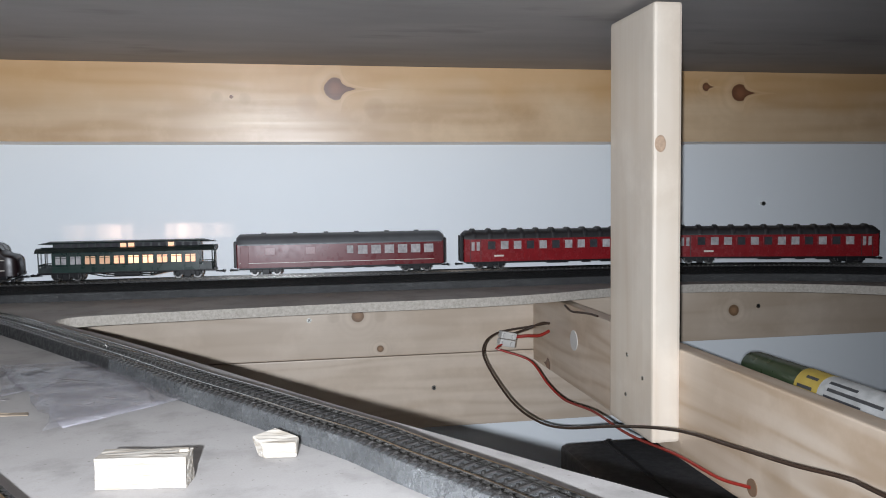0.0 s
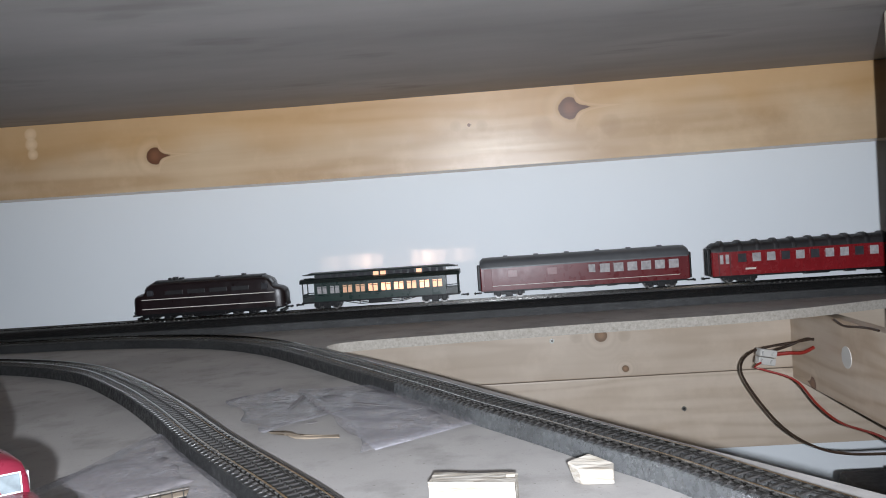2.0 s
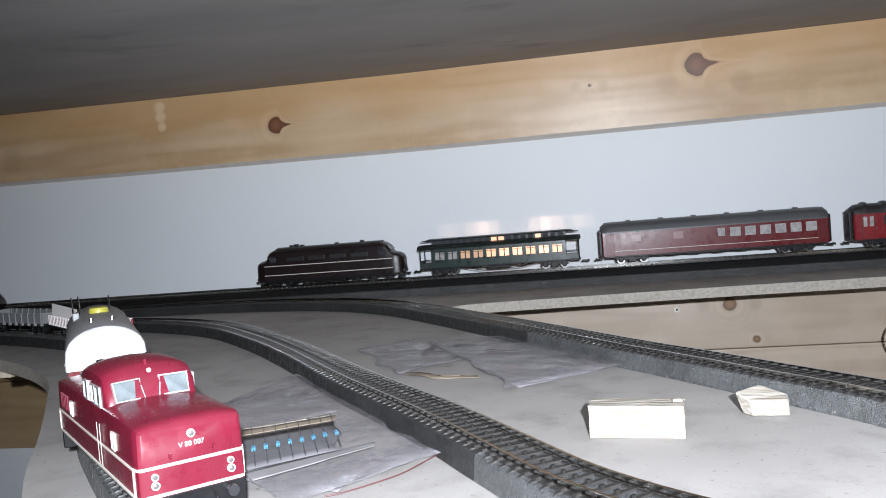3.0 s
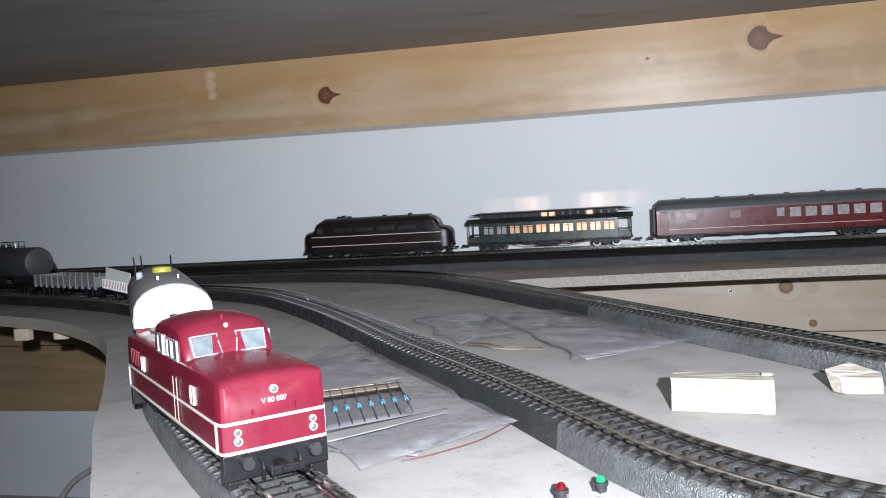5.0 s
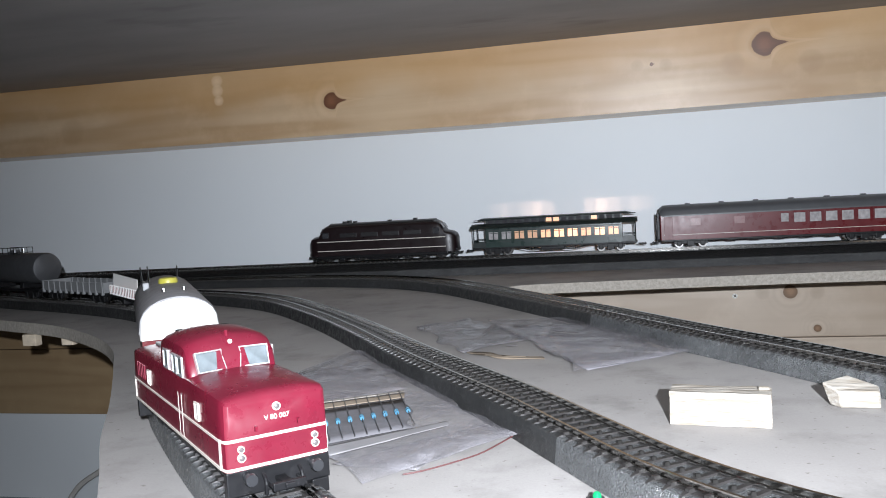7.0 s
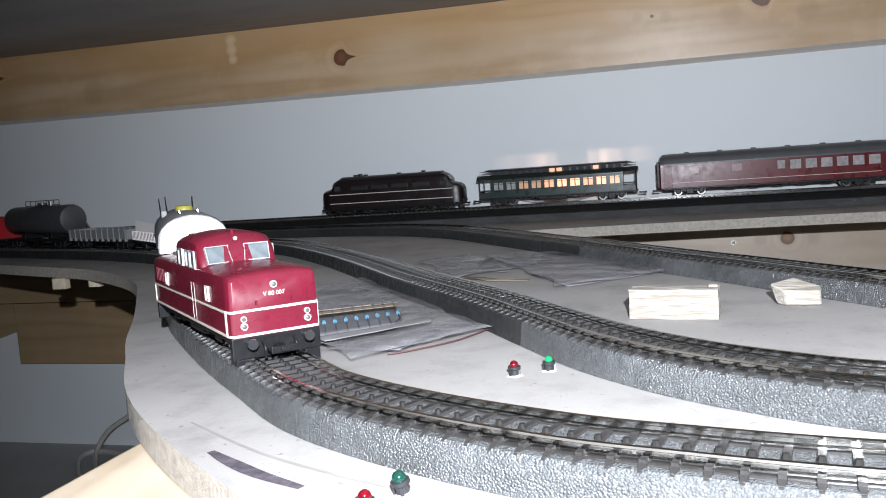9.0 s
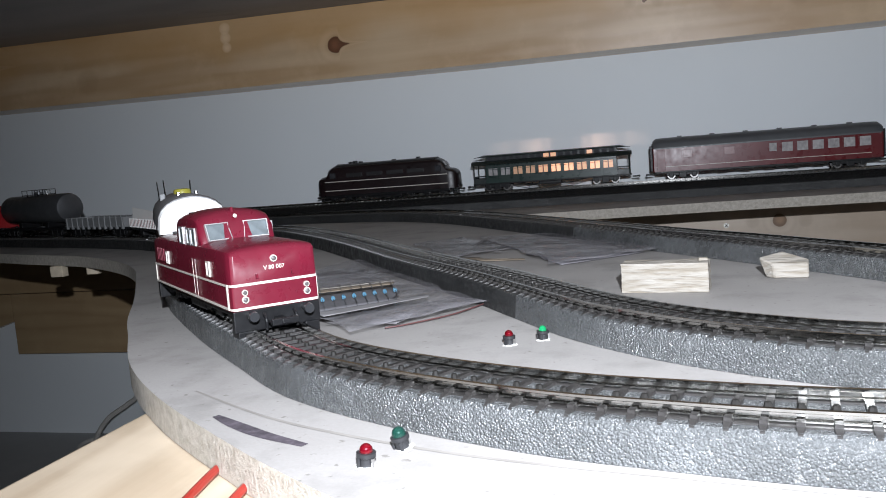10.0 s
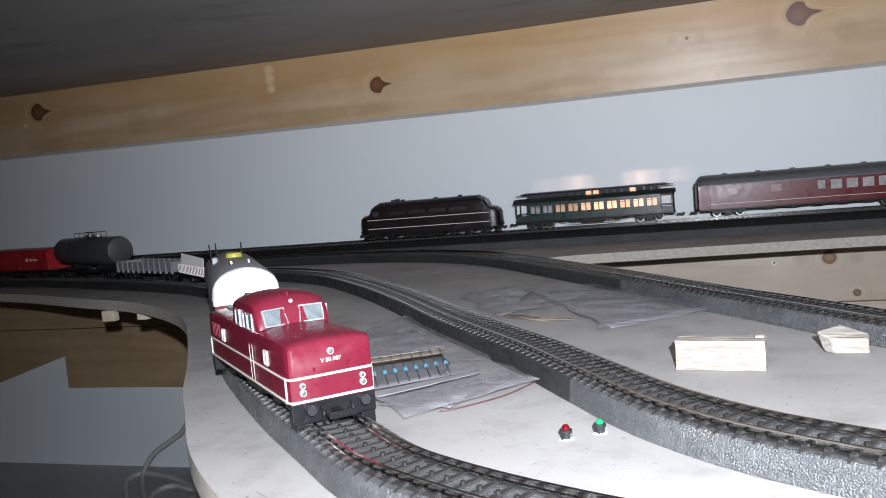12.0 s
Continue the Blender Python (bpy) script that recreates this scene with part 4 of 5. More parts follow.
def pane(parent, x, z, w, h, half, glass, frame_mat=None, s=-1, name="window", label=""):
    """A window in a flat side: a raised frame of four bars and its pane, which sits back inside it."""
    bm = bmesh.new()
    y0, y1 = s * (half - 0.0002), s * (half + 0.0002)
    box(bm, (x - w / 2, min(y0, y1), z - h / 2), (x + w / 2, max(y0, y1), z + h / 2))
    p = part(name, bm, glass, parent, label)
    if frame_mat:
        bm = bmesh.new()
        f, yo = min(w, h) * 0.12, s * (half + 0.0005)
        for x0, x1, z0, z1 in ((x - w / 2 - f, x + w / 2 + f, z + h / 2, z + h / 2 + f), (x - w / 2 - f, x + w / 2 + f, z - h / 2 - f, z - h / 2),
                               (x - w / 2 - f, x - w / 2, z - h / 2, z + h / 2), (x + w / 2, x + w / 2 + f, z - h / 2, z + h / 2)):
            box(bm, (x0, min(y0, yo), z0), (x1, max(y0, yo), z1))
        part("window_frame", bm, frame_mat, p)
    return p


def stripe(parent, x0, x1, z, h, half, mat=None, s=-1):
    y0, y1 = s * (half - 0.0002), s * (half + 0.00025)
    part("stripe", box(bmesh.new(), (x0, min(y0, y1), z - h / 2), (x1, max(y0, y1), z + h / 2)), mat or M_CREAM, parent, "cream line")


def lettering(text, size, m, mat, parent, name="lettering"):
    data = bpy.data.curves.new(name, "FONT")
    data.body, data.size, data.extrude = text, size, 0.0001
    data.align_x, data.align_y = "CENTER", "CENTER"
    ob = bpy.data.objects.new("letters", data)
    me = bpy.data.meshes.new_from_object(ob)
    bpy.data.objects.remove(ob)
    me.materials.clear()
    me.materials.append(mat)
    out = new(name, me)
    out.parent, out.matrix_basis = parent, m
    return out


def shunter(m):
    """The crimson centre-cab diesel: x forwards, z = 0 at the rail top."""
    root = thing("diesel_locomotive", m, "crimson centre-cab model diesel with cream lines, headlamps and black running gear", "model locomotive", "model trains")
    L, w, z0 = 0.132, 0.0170, 0.0068
    rings = []
    for x, kw, kz in ((0.0, 0.90, 0.86), (-0.0006, 0.955, 0.925), (-0.0020, 0.985, 0.965), (-0.0050, 1.0, 0.985), (-0.0200, 1.0, 1.0), (-0.0500, 1.0, 1.01), (-0.0800, 1.0, 1.01), (-0.112, 1.0, 1.0), (-0.127, 1.0, 0.985), (-0.130, 0.985, 0.965), (-0.1314, 0.955, 0.925), (-L, 0.90, 0.86)):
        rings.append(section(x, w * kw, z0, 0.0272 * (0.93 + 0.07 * kz), 0.0303 * kz, 6, 0.62))
    part("body", loft(bmesh.new(), rings), M_MAROON, root, "satin crimson hood body", True)
    # cab with sloping ends and a rounded roof
    rings = []
    for x, kw, zc, zs in ((-0.0405, 0.90, 0.0300, 0.0270), (-0.0440, 0.93, 0.0377, 0.0344), (-0.0470, 0.93, 0.0409, 0.0362), (-0.0500, 0.94, 0.0421, 0.0371), (-0.0700, 0.94, 0.0425, 0.0374), (-0.0780, 0.93, 0.0417, 0.0368), (-0.0810, 0.92, 0.0405, 0.0362), (-0.0850, 0.90, 0.0300, 0.0270)):
        rings.append(section(x, w * kw, 0.0240, zs, zc))
    part("cab", loft(bmesh.new(), rings), M_MAROON, root, "crimson cab with rounded roof", True)
    # cab windows: two to each end, three to each side
    for s in (-1, 1):
        for end, x0, lean in ((1, -0.04240, -0.40), (-1, -0.0830, 0.40)):
            win = bmesh.new()
            box(win, (-0.0004, -0.0046, -0.0033), (0.0004, 0.0046, 0.0033), 0.0003)
            p = part("cab_window", win, M_GLASS, root, "silver-framed cab window")
            p.matrix_basis = Matrix.Translation((x0 + end * 0.0002, s * 0.0079, 0.0335)) @ Matrix.Rotation(-s * end * 0.16, 4, "Z") @ Matrix.Rotation(lean, 4, "Y")
            bm = bmesh.new()
            for a, b, c, d in ((-0.0050, 0.0050, 0.0033, 0.0037), (-0.0050, 0.0050, -0.0037, -0.0033), (-0.0050, -0.0046, -0.0033, 0.0033), (0.0046, 0.0050, -0.0033, 0.0033)):
                box(bm, (-0.0006, a, c), (0.0007, b, d))
            part("window_frame", bm, M_SILVER, p)
            bm = rod(bmesh.new(), (end * 0.0008, -s * 0.0052, -0.0040), (end * 0.0010, -s * 0.0046, 0.0010), 0.0002, None, 6)
            part("wiper", bm, M_SILVER, p)
        for x, ww in ((-0.0500, 0.0060), (-0.0575, 0.0050), (-0.0705, 0.0060)):
            pane(root, x, 0.0322, ww, 0.0058, w * 0.945, M_GLASS, M_SILVER, s, "cab_window")
        # hood windows, doors and hand rails
        for x in (-0.0270, -0.0990):
            pane(root, x, 0.0208, 0.0036, 0.0050, w, M_PALEGLASS, M_CREAM, s, "hood_window", "cream-framed hood window")
        for x in (-0.0455, -0.0500):
            part("hand_rail", rod(bmesh.new(), (x, s * (w + 0.0005), 0.0085), (x, s * (w + 0.0005), 0.0235), 0.00009, None, 6), M_CREAM, root, "thin cream hand rail")
        for k in range(5):
            x = -0.108 - 0.0032 * k
            part("louvre", box(bmesh.new(), (x - 0.0009, s * w - 0.0004, 0.0185), (x + 0.0009, s * w + 0.0004, 0.0245), 0.0002), M_MAROON, root)
        for z, h in ((0.0162, 0.0007), (0.0077, 0.0008)):
            stripe(root, -L + 0.003, -0.0030, z, h, w + 0.0001, None, s)
        for x in (-0.0036, -L + 0.0036):
            part("stripe", box(bmesh.new(), (x - 0.0005, s * (w + 0.0001) - 0.0002, 0.0080), (x + 0.0005, s * (w + 0.0001) + 0.0003, 0.0157)), M_CREAM, root, "cream line")
    # front and rear: lines, headlamps, lamp above and number
    for end, x in ((1, 0.0), (-1, -L)):
        for z, h in ((0.0162, 0.0009), (0.0075, 0.0009)):
            rings = []
            for k in range(41):
                y = w * 1.0 * math.sin(math.pi / 2 * (k / 20 - 1))
                edge = x + end * (0.0003 - float(np.interp(abs(y) / w, (0.90, 0.955, 0.985, 1.0), (0.0, 0.0006, 0.0020, 0.0050))))
                rings.append([(edge, y, z - h / 2), (edge, y, z + h / 2), (edge - end * 0.0008, y, z + h / 2), (edge - end * 0.0008, y, z - h / 2)])
            bm = loft(bmesh.new(), rings)
            part("stripe", bm, M_CREAM, root, "cream line")
        for y, z, r in ((-0.0118, 0.0134, 0.0011), (-0.0118, 0.0108, 0.0013), (0.0118, 0.0134, 0.0011), (0.0118, 0.0108, 0.0013), (0.0, 0.0246, 0.0013)):
            bm = turned(bmesh.new(), [(r, -0.0006), (r, 0.0008), (r * 0.85, 0.0010), (r * 0.72, 0.0008)], 20)
            p = part("headlamp", bm, M_CREAM, root, "cream-rimmed headlamp", True)
            p.matrix_basis = Matrix.Translation((x, y, z)) @ Matrix.Rotation(end * math.pi / 2, 4, "Y")
            bm = turned(bmesh.new(), [(r * 0.72, 0.0002), (r * 0.70, 0.0009), (r * 0.35, 0.0012)], 16)
            part("lens", bm, M_LAMPGLASS, p, "", True)
    lettering("V 80 007", 0.0022, Matrix.Translation((0.0002, 0, 0.0214)) @ Matrix.Rotation(math.pi / 2, 4, "Z") @ Matrix.Rotation(math.pi / 2, 4, "X"), M_CREAM, root)
    for y in (-0.0068, 0.0068):
        part("lamp_iron", box(bmesh.new(), (-0.0002, y - 0.0004, 0.0180), (0.0010, y + 0.0004, 0.0196)), M_MAROON, root)
    # roof things
    part("horn", rod(bmesh.new(), (-0.0450, 0.0, 0.0395), (-0.0432, 0.0, 0.0395), 0.0005, 0.0008, 10), M_CREAM, root, "", True)
    part("roof_lamp", rod(bmesh.new(), (-0.0475, 0.0, 0.0408), (-0.0475, 0.0, 0.0430), 0.0008, 0.0006, 10), M_MAROON, root, "", True)
    for y in (-0.0085, 0.0, 0.0085):
        part("roof_rib", box(bmesh.new(), (-0.0800, y - 0.0016, 0.0395), (-0.0765, y + 0.0016, 0.0412), 0.0005), M_GEAR, root)
    part("grille", box(bmesh.new(), (-0.125, -0.0085, 0.0295), (-0.088, 0.0085, 0.0310), 0.0006), M_LOWGREY, root, "pale grey roof grille")
    part("fan_ring", turned(bmesh.new(), [(0.0065, 0.0308), (0.0062, 0.0319), (0.0048, 0.0319), (0.0046, 0.0312)], 24), M_GEAR, root).location = (-0.106, 0, 0)
    # frame and running gear
    part("buffer_beam", box(bmesh.new(), (-0.0035, -0.0165, -0.0012), (-0.0005, 0.0165, 0.0067), 0.0004), M_GEAR, root, "black buffer beam")
    part("buffer_beam", box(bmesh.new(), (-L + 0.0005, -0.0165, -0.0012), (-L + 0.0035, 0.0165, 0.0067), 0.0004), M_GEAR, root, "black buffer beam")
    part("underframe", box(bmesh.new(), (-L + 0.004, -0.0155, 0.0045), (-0.004, 0.0155, 0.0067), 0.0004), M_GEAR, root)
    part("fuel_tank", box(bmesh.new(), (-0.078, -0.0135, 0.0010), (-0.052, 0.0135, 0.0044), 0.0008), M_GEAR, root)
    for x in (-0.030, -0.102):
        bogie(root, x, 0.0054, 0.030, 0.0125)
    buffers(root, -0.0005, 1, 0.0048, 0.0105)
    buffers(root, -L + 0.0005, -1, 0.0048, 0.0105)
    coupling(root, -0.001, 1, 0.0022)
    coupling(root, -L + 0.001, -1, 0.0022)
    for y in (-0.0128, 0.0128):
        part("step", box(bmesh.new(), (-0.0075, y - 0.0028, -0.0055), (0.0005, y + 0.0028, -0.0008), 0.0004), M_GEAR, root)
        part("brake_hose", tube_mesh([(0.001, y * 0.45, 0.005), (0.0035, y * 0.45, 0.003), (0.003, y * 0.45, -0.001)], 0.0006), M_GEAR, root)
    return root


def tube_mesh(points, r, sides=8):
    bm, rings = bmesh.new(), []
    for p, d in spline(points, 0.0008):
        s = d.cross(Vector((0, 1, 0.01))).normalized()
        q = s.cross(d).normalized()
        rings.append([p + (s * math.cos(a) + q * math.sin(a)) * r for a in (2 * math.pi * k / sides for k in range(sides))])
    return loft(bm, rings)


def underframe(root, L, w, z, wheel=0.0054, inset=0.036):
    part("underframe", box(bmesh.new(), (-L / 2 + 0.003, -w * 0.86, z - 0.0022), (L / 2 - 0.003, w * 0.86, z), 0.0004), M_GEAR, root)
    for s in (-1, 1):
        bogie(root, s * (L / 2 - inset), wheel)
        coupling(root, s * (L / 2), s)


def railcar_body(root, L, w, z0, zs, zc, body, roof):
    rings = [section(x, w * k, z0, zs, zs + 0.0006) for x, k in ((-L / 2, 0.95), (-L / 2 + 0.0012, 1.0), (L / 2 - 0.0012, 1.0), (L / 2, 0.95))]
    part("body", loft(bmesh.new(), rings), body, root, "", True)
    rings = [section(x, w * k, zs - 0.0004, zs + 0.0008, zs + (zc - zs) * h) for x, k, h in ((-L / 2, 0.93, 0.7), (-L / 2 + 0.004, 1.01, 0.97), (-L / 2 + 0.012, 1.015, 1.0), (L / 2 - 0.012, 1.015, 1.0), (L / 2 - 0.004, 1.01, 0.97), (L / 2, 0.93, 0.7))]
    return part("roof", loft(bmesh.new(), rings), roof, root, "", True)


def bulldog(m):
    """The dark round-nosed diesel at the head of the passenger train."""
    root = thing("diesel_locomotive", m, "very dark maroon round-nosed model diesel with two thin cream lines", "model locomotive", "model trains")
    w, z0 = 0.0172, 0.0085
    rings = []
    for x, kw, zs, zc in ((0.1035, 0.62, 0.024, 0.0275), (0.1015, 0.80, 0.027, 0.0315), (0.098, 0.92, 0.0285, 0.0335), (0.091, 1.0, 0.0295, 0.0350), (0.0885, 1.0, 0.0300, 0.0362), (0.0815, 1.0, 0.0400, 0.0462), (0.077, 1.0, 0.0415, 0.0482), (0.060, 1.0, 0.0418, 0.0488)):
        rings.append((x, kw, zs, zc))
    rings = rings + [(-x, kw, zs, zc) for x, kw, zs, zc in rings[::-1]]
    part("body", loft(bmesh.new(), [section(x, w * kw, z0, zs, zc) for x, kw, zs, zc in rings]), M_MYBODY, root, "", True)
    part("roof", loft(bmesh.new(), [section(x, w * 0.80, 0.0420, 0.0452, 0.0500) for x in (-0.074, -0.070, 0.070, 0.074)]), M_MYROOF, root, "sooty black roof", True)
    for s in (-1, 1):
        for z in (0.0268, 0.0150):
            stripe(root, -0.0905, 0.0905, z, 0.0009, w, M_CREAM, s)
        for x in (-0.078, 0.078):
            pane(root, x, 0.0350, 0.0075, 0.0060, w * 0.995, M_DARKGLASS, M_BUFFER, s)
        for x in (-0.045, -0.015, 0.015, 0.045):
            part("louvre", box(bmesh.new(), (x - 0.012, s * w - 0.0004, 0.0318), (x + 0.012, s * w + 0.0003, 0.0372), 0.0004), M_MYROOF, root)
        for e in (-1, 1):
            p = part("windscreen", box(bmesh.new(), (-0.0003, -0.0055, -0.0036), (0.0005, 0.0055, 0.0036), 0.0003), M_DARKGLASS, root)
            p.matrix_basis = Matrix.Translation((e * 0.0852, s * 0.0072, 0.0408)) @ Matrix.Rotation(-e * 0.60, 4, "Y")
            part("headlamp", rod(bmesh.new(), (e * 0.0995, s * 0.0088, 0.0225), (e * 0.1030, s * 0.0088, 0.0225), 0.0018, 0.0016, 14), M_CREAM, root, "", True)
    for x, h in ((-0.055, 0.0022), (-0.048, 0.0030), (-0.040, 0.0018), (0.010, 0.0014), (0.046, 0.0020)):
        part("roof_vent", box(bmesh.new(), (x - 0.0022, -0.004, 0.0495), (x + 0.0022, 0.004, 0.0500 + h), 0.0005), M_MYROOF, root)
    part("underframe", box(bmesh.new(), (-0.092, -0.015, 0.0050), (0.092, 0.015, 0.0086), 0.0006), M_GEAR, root)
    part("fuel_tank", box(bmesh.new(), (-0.022, -0.014, 0.0022), (0.022, 0.014, 0.0050), 0.0008), M_GEAR, root)
    for s in (-1, 1):
        bogie(root, s * 0.058, 0.0058, 0.046, 0.0125, 3)
        buffers(root, s * 0.0985, s, 0.0105)
        coupling(root, s * 0.100, s)
        part("buffer_beam", box(bmesh.new(), (min(s * 0.094, s * 0.0995), -0.0150, 0.0065), (max(s * 0.094, s * 0.0995), 0.0150, 0.0125), 0.0006), M_GEAR, root)
        part("snow_plough", box(bmesh.new(), (min(s * 0.095, s * 0.100), -0.013, 0.0012), (max(s * 0.095, s * 0.100), 0.013, 0.0045), 0.0006), M_GEAR, root)
    return root


def observation_coach(m):
    """The old green open-platform coach with a lit saloon and a raised lantern roof."""
    root = thing("passenger_coach", m, "dark green open-platform coach with lit windows and lantern roof", "model coach", "model trains")
    L, B, w = 0.212, 0.174, 0.0165
    rings = [section(x, w, 0.0095, 0.0300, 0.0304) for x in (-B / 2, B / 2)]
    part("body", loft(bmesh.new(), rings), M_GREEN, root, "dark green panelled body")
    # lower roof: two side slopes with the lantern between
    for s in (-1, 1):
        outline = [(s * 0.0185, 0.0302), (s * 0.0188, 0.0310), (s * 0.0150, 0.0340), (s * 0.0085, 0.0352), (s * 0.0085, 0.0302)]
        bm = loft(bmesh.new(), [[(x, y, z) for y, z in outline] for x in (-L / 2, L / 2)])
        part("roof_slope", bm, M_GREENROOF, root)
    rings = [section(x, 0.0100 * k, 0.0392, 0.0396, 0.0418 + d) for x, k, d in ((-L / 2 + 0.002, 0.75, -0.003), (-L / 2 + 0.014, 1.0, 0.0), (L / 2 - 0.014, 1.0, 0.0), (L / 2 - 0.002, 0.75, -0.003))]
    part("lantern_roof", loft(bmesh.new(), rings), M_GREENROOF, root, "", True)
    count = 18
    for s in (-1, 1):
        for k in range(count + 1):
            x = -0.086 + 0.172 * k / count
            bm = box(bmesh.new(), (x - 0.0012, s * 0.0082 - 0.0006, 0.0350), (x + 0.0012, s * 0.0082 + 0.0006, 0.0393))
            part("lantern_post", bm, M_GREENROOF, root)
        for k in range(count):
            x = -0.086 + 0.172 * (k + 0.5) / count
            if s > 0 and k in (7, 8, 10, 11, 13, 14):
                continue
            glow = M_LITPANE[1] if k in (8, 9, 14) and s < 0 else M_DARKGLASS
            part("lantern_pane", box(bmesh.new(), (x - 0.0036, s * 0.0082 - 0.0002, 0.0352), (x + 0.0036, s * 0.0082 + 0.0002, 0.0392)), glow, root)
    part("ceiling_board", box(bmesh.new(), (-L / 2 + 0.001, -0.0086, 0.0302), (L / 2 - 0.001, 0.0086, 0.0306)), M_GREENROOF, root)
    # paired windows; the saloon lamps light those near them more
    glow = (None, None, 0, 0, 1, 2, 2, 1, 2, 1)
    for s in (-1, 1):
        for k in range(10):
            x = -0.0765 + 0.0170 * k
            mat = M_PALEGLASS if glow[k] is None else M_LITPANE[glow[k]]
            for d in (-0.0034, 0.0034):
                pane(root, x + d, 0.0222, 0.0054, 0.0082, w, mat, M_GREEN, s, "window", "lit saloon window" if glow[k] else "")
                part("transom", box(bmesh.new(), (x + d - 0.0030, s * w - 0.0007, 0.0246), (x + d + 0.0030, s * w + 0.0007, 0.0251)), M_GREEN, root)
        stripe(root, -B / 2, B / 2, 0.0155, 0.0005, w, M_GREENROOF, s)
        stripe(root, -B / 2, B / 2, 0.0282, 0.0008, w, M_GREENROOF, s)
        # truss rods under the floor
        for pts in ([(-0.050, s * 0.012, 0.0085), (-0.028, s * 0.012, 0.0045), (0.028, s * 0.012, 0.0045), (0.050, s * 0.012, 0.0085)],):
            bm = bmesh.new()
            for a, b in zip(pts, pts[1:]):
                rod(bm, a, b, 0.0005, None, 6)
            for x in (-0.028, 0.028):
                rod(bm, (x, s * 0.012, 0.0045), (x, s * 0.012, 0.0085), 0.0006, None, 6)
            part("truss_rod", bm, M_GEAR, root)
    part("floor_frame", box(bmesh.new(), (-L / 2 + 0.001, -0.0150, 0.0078), (L / 2 - 0.001, 0.0150, 0.0096), 0.0004), M_GEAR, root)
    part("battery_box", box(bmesh.new(), (-0.016, -0.012, 0.0048), (0.014, -0.004, 0.0078), 0.0005), M_GEAR, root)
    for e in (-1, 1):
        for y in (-0.0145, 0.0145):
            part("platform_post", rod(bmesh.new(), (e * (L / 2 - 0.003), y, 0.0096), (e * (L / 2 - 0.003), y, 0.0305), 0.0007, None, 8), M_GREENROOF, root)
        bm = bmesh.new()
        for z in (0.0175, 0.0140):
            rod(bm, (e * (L / 2 - 0.003), -0.0145, z), (e * (L / 2 - 0.003), 0.0145, z), 0.0005, None, 6)
        for k in range(9):
            y = -0.0145 + 0.029 * k / 8
            rod(bm, (e * (L / 2 - 0.003), y, 0.0096), (e * (L / 2 - 0.003), y, 0.0175), 0.0004, None, 6)
        for y in (-0.0145, 0.0145):
            rod(bm, (e * (L / 2 - 0.003), y, 0.0175), (e * (B / 2), y, 0.0175), 0.0005, None, 6)
            box(bm, (min(e * B / 2, e * (L / 2 - 0.003)), y - 0.0003, 0.0096), (max(e * B / 2, e * (L / 2 - 0.003)), y + 0.0003, 0.0150))
        part("platform_railing", bm, M_GREENROOF, root)
        bogie(root, e * 0.072, 0.0054, 0.024, 0.0120)
        coupling(root, e * (L / 2), e)
    return root


def dining_car(m):
    root = thing("passenger_coach", m, "wine red dining car, grey roof, row of wide windows", "model coach", "model trains")
    L, w = 0.268, 0.0166
    railcar_body(root, L, w, 0.0090, 0.0345, 0.0455, M_WINE, M_GREYROOF)
    for s in (-1, 1):
        stripe(root, -L / 2 + 0.002, L / 2 - 0.002, 0.0341, 0.0012, w, M_GREYROOF, s)
        stripe(root, -L / 2 + 0.004, L / 2 - 0.004, 0.0142, 0.0005, w, M_CREAM, s)
        for x in (-0.092, -0.041):
            pane(root, x, 0.0270, 0.0120, 0.0075, w, M_BLIND, M_WINE, s, "blind_window")
        pane(root, 0.010, 0.0270, 0.0085, 0.0085, w, M_PALEGLASS, M_WINE, s)
        for k in range(6):
            pane(root, 0.0265 + 0.0175 * k, 0.0265, 0.0125, 0.0095, w, M_PALEGLASS, M_WINE, s)
        for x in (-0.124, 0.126):
            part("door", box(bmesh.new(), (x - 0.0050, s * w - 0.0003, 0.0098), (x + 0.0050, s * w + 0.0003, 0.0325), 0.0002), M_WINE, root)
        for k in range(5):
            x = -0.055 + 0.028 * k
            part("step_box", box(bmesh.new(), (x, s * 0.013 - 0.002, 0.0064), (x + 0.012, s * 0.013 + 0.002, 0.0088), 0.0004), M_GEAR, root)
    for k in range(6):
        part("roof_vent", box(bmesh.new(), (-0.10 + 0.04 * k - 0.003, -0.003, 0.0450), (-0.10 + 0.04 * k + 0.003, 0.003, 0.0466), 0.0006), M_GREYROOF, root)
    for e in (-1, 1):
        part("gangway", box(bmesh.new(), (min(e * L / 2, e * (L / 2 + 0.004)), -0.009, 0.0092), (max(e * L / 2, e * (L / 2 + 0.004)), 0.009, 0.0375), 0.0008), M_GEAR, root, "black bellows gangway")
    underframe(root, L, w, 0.0092)
    return root


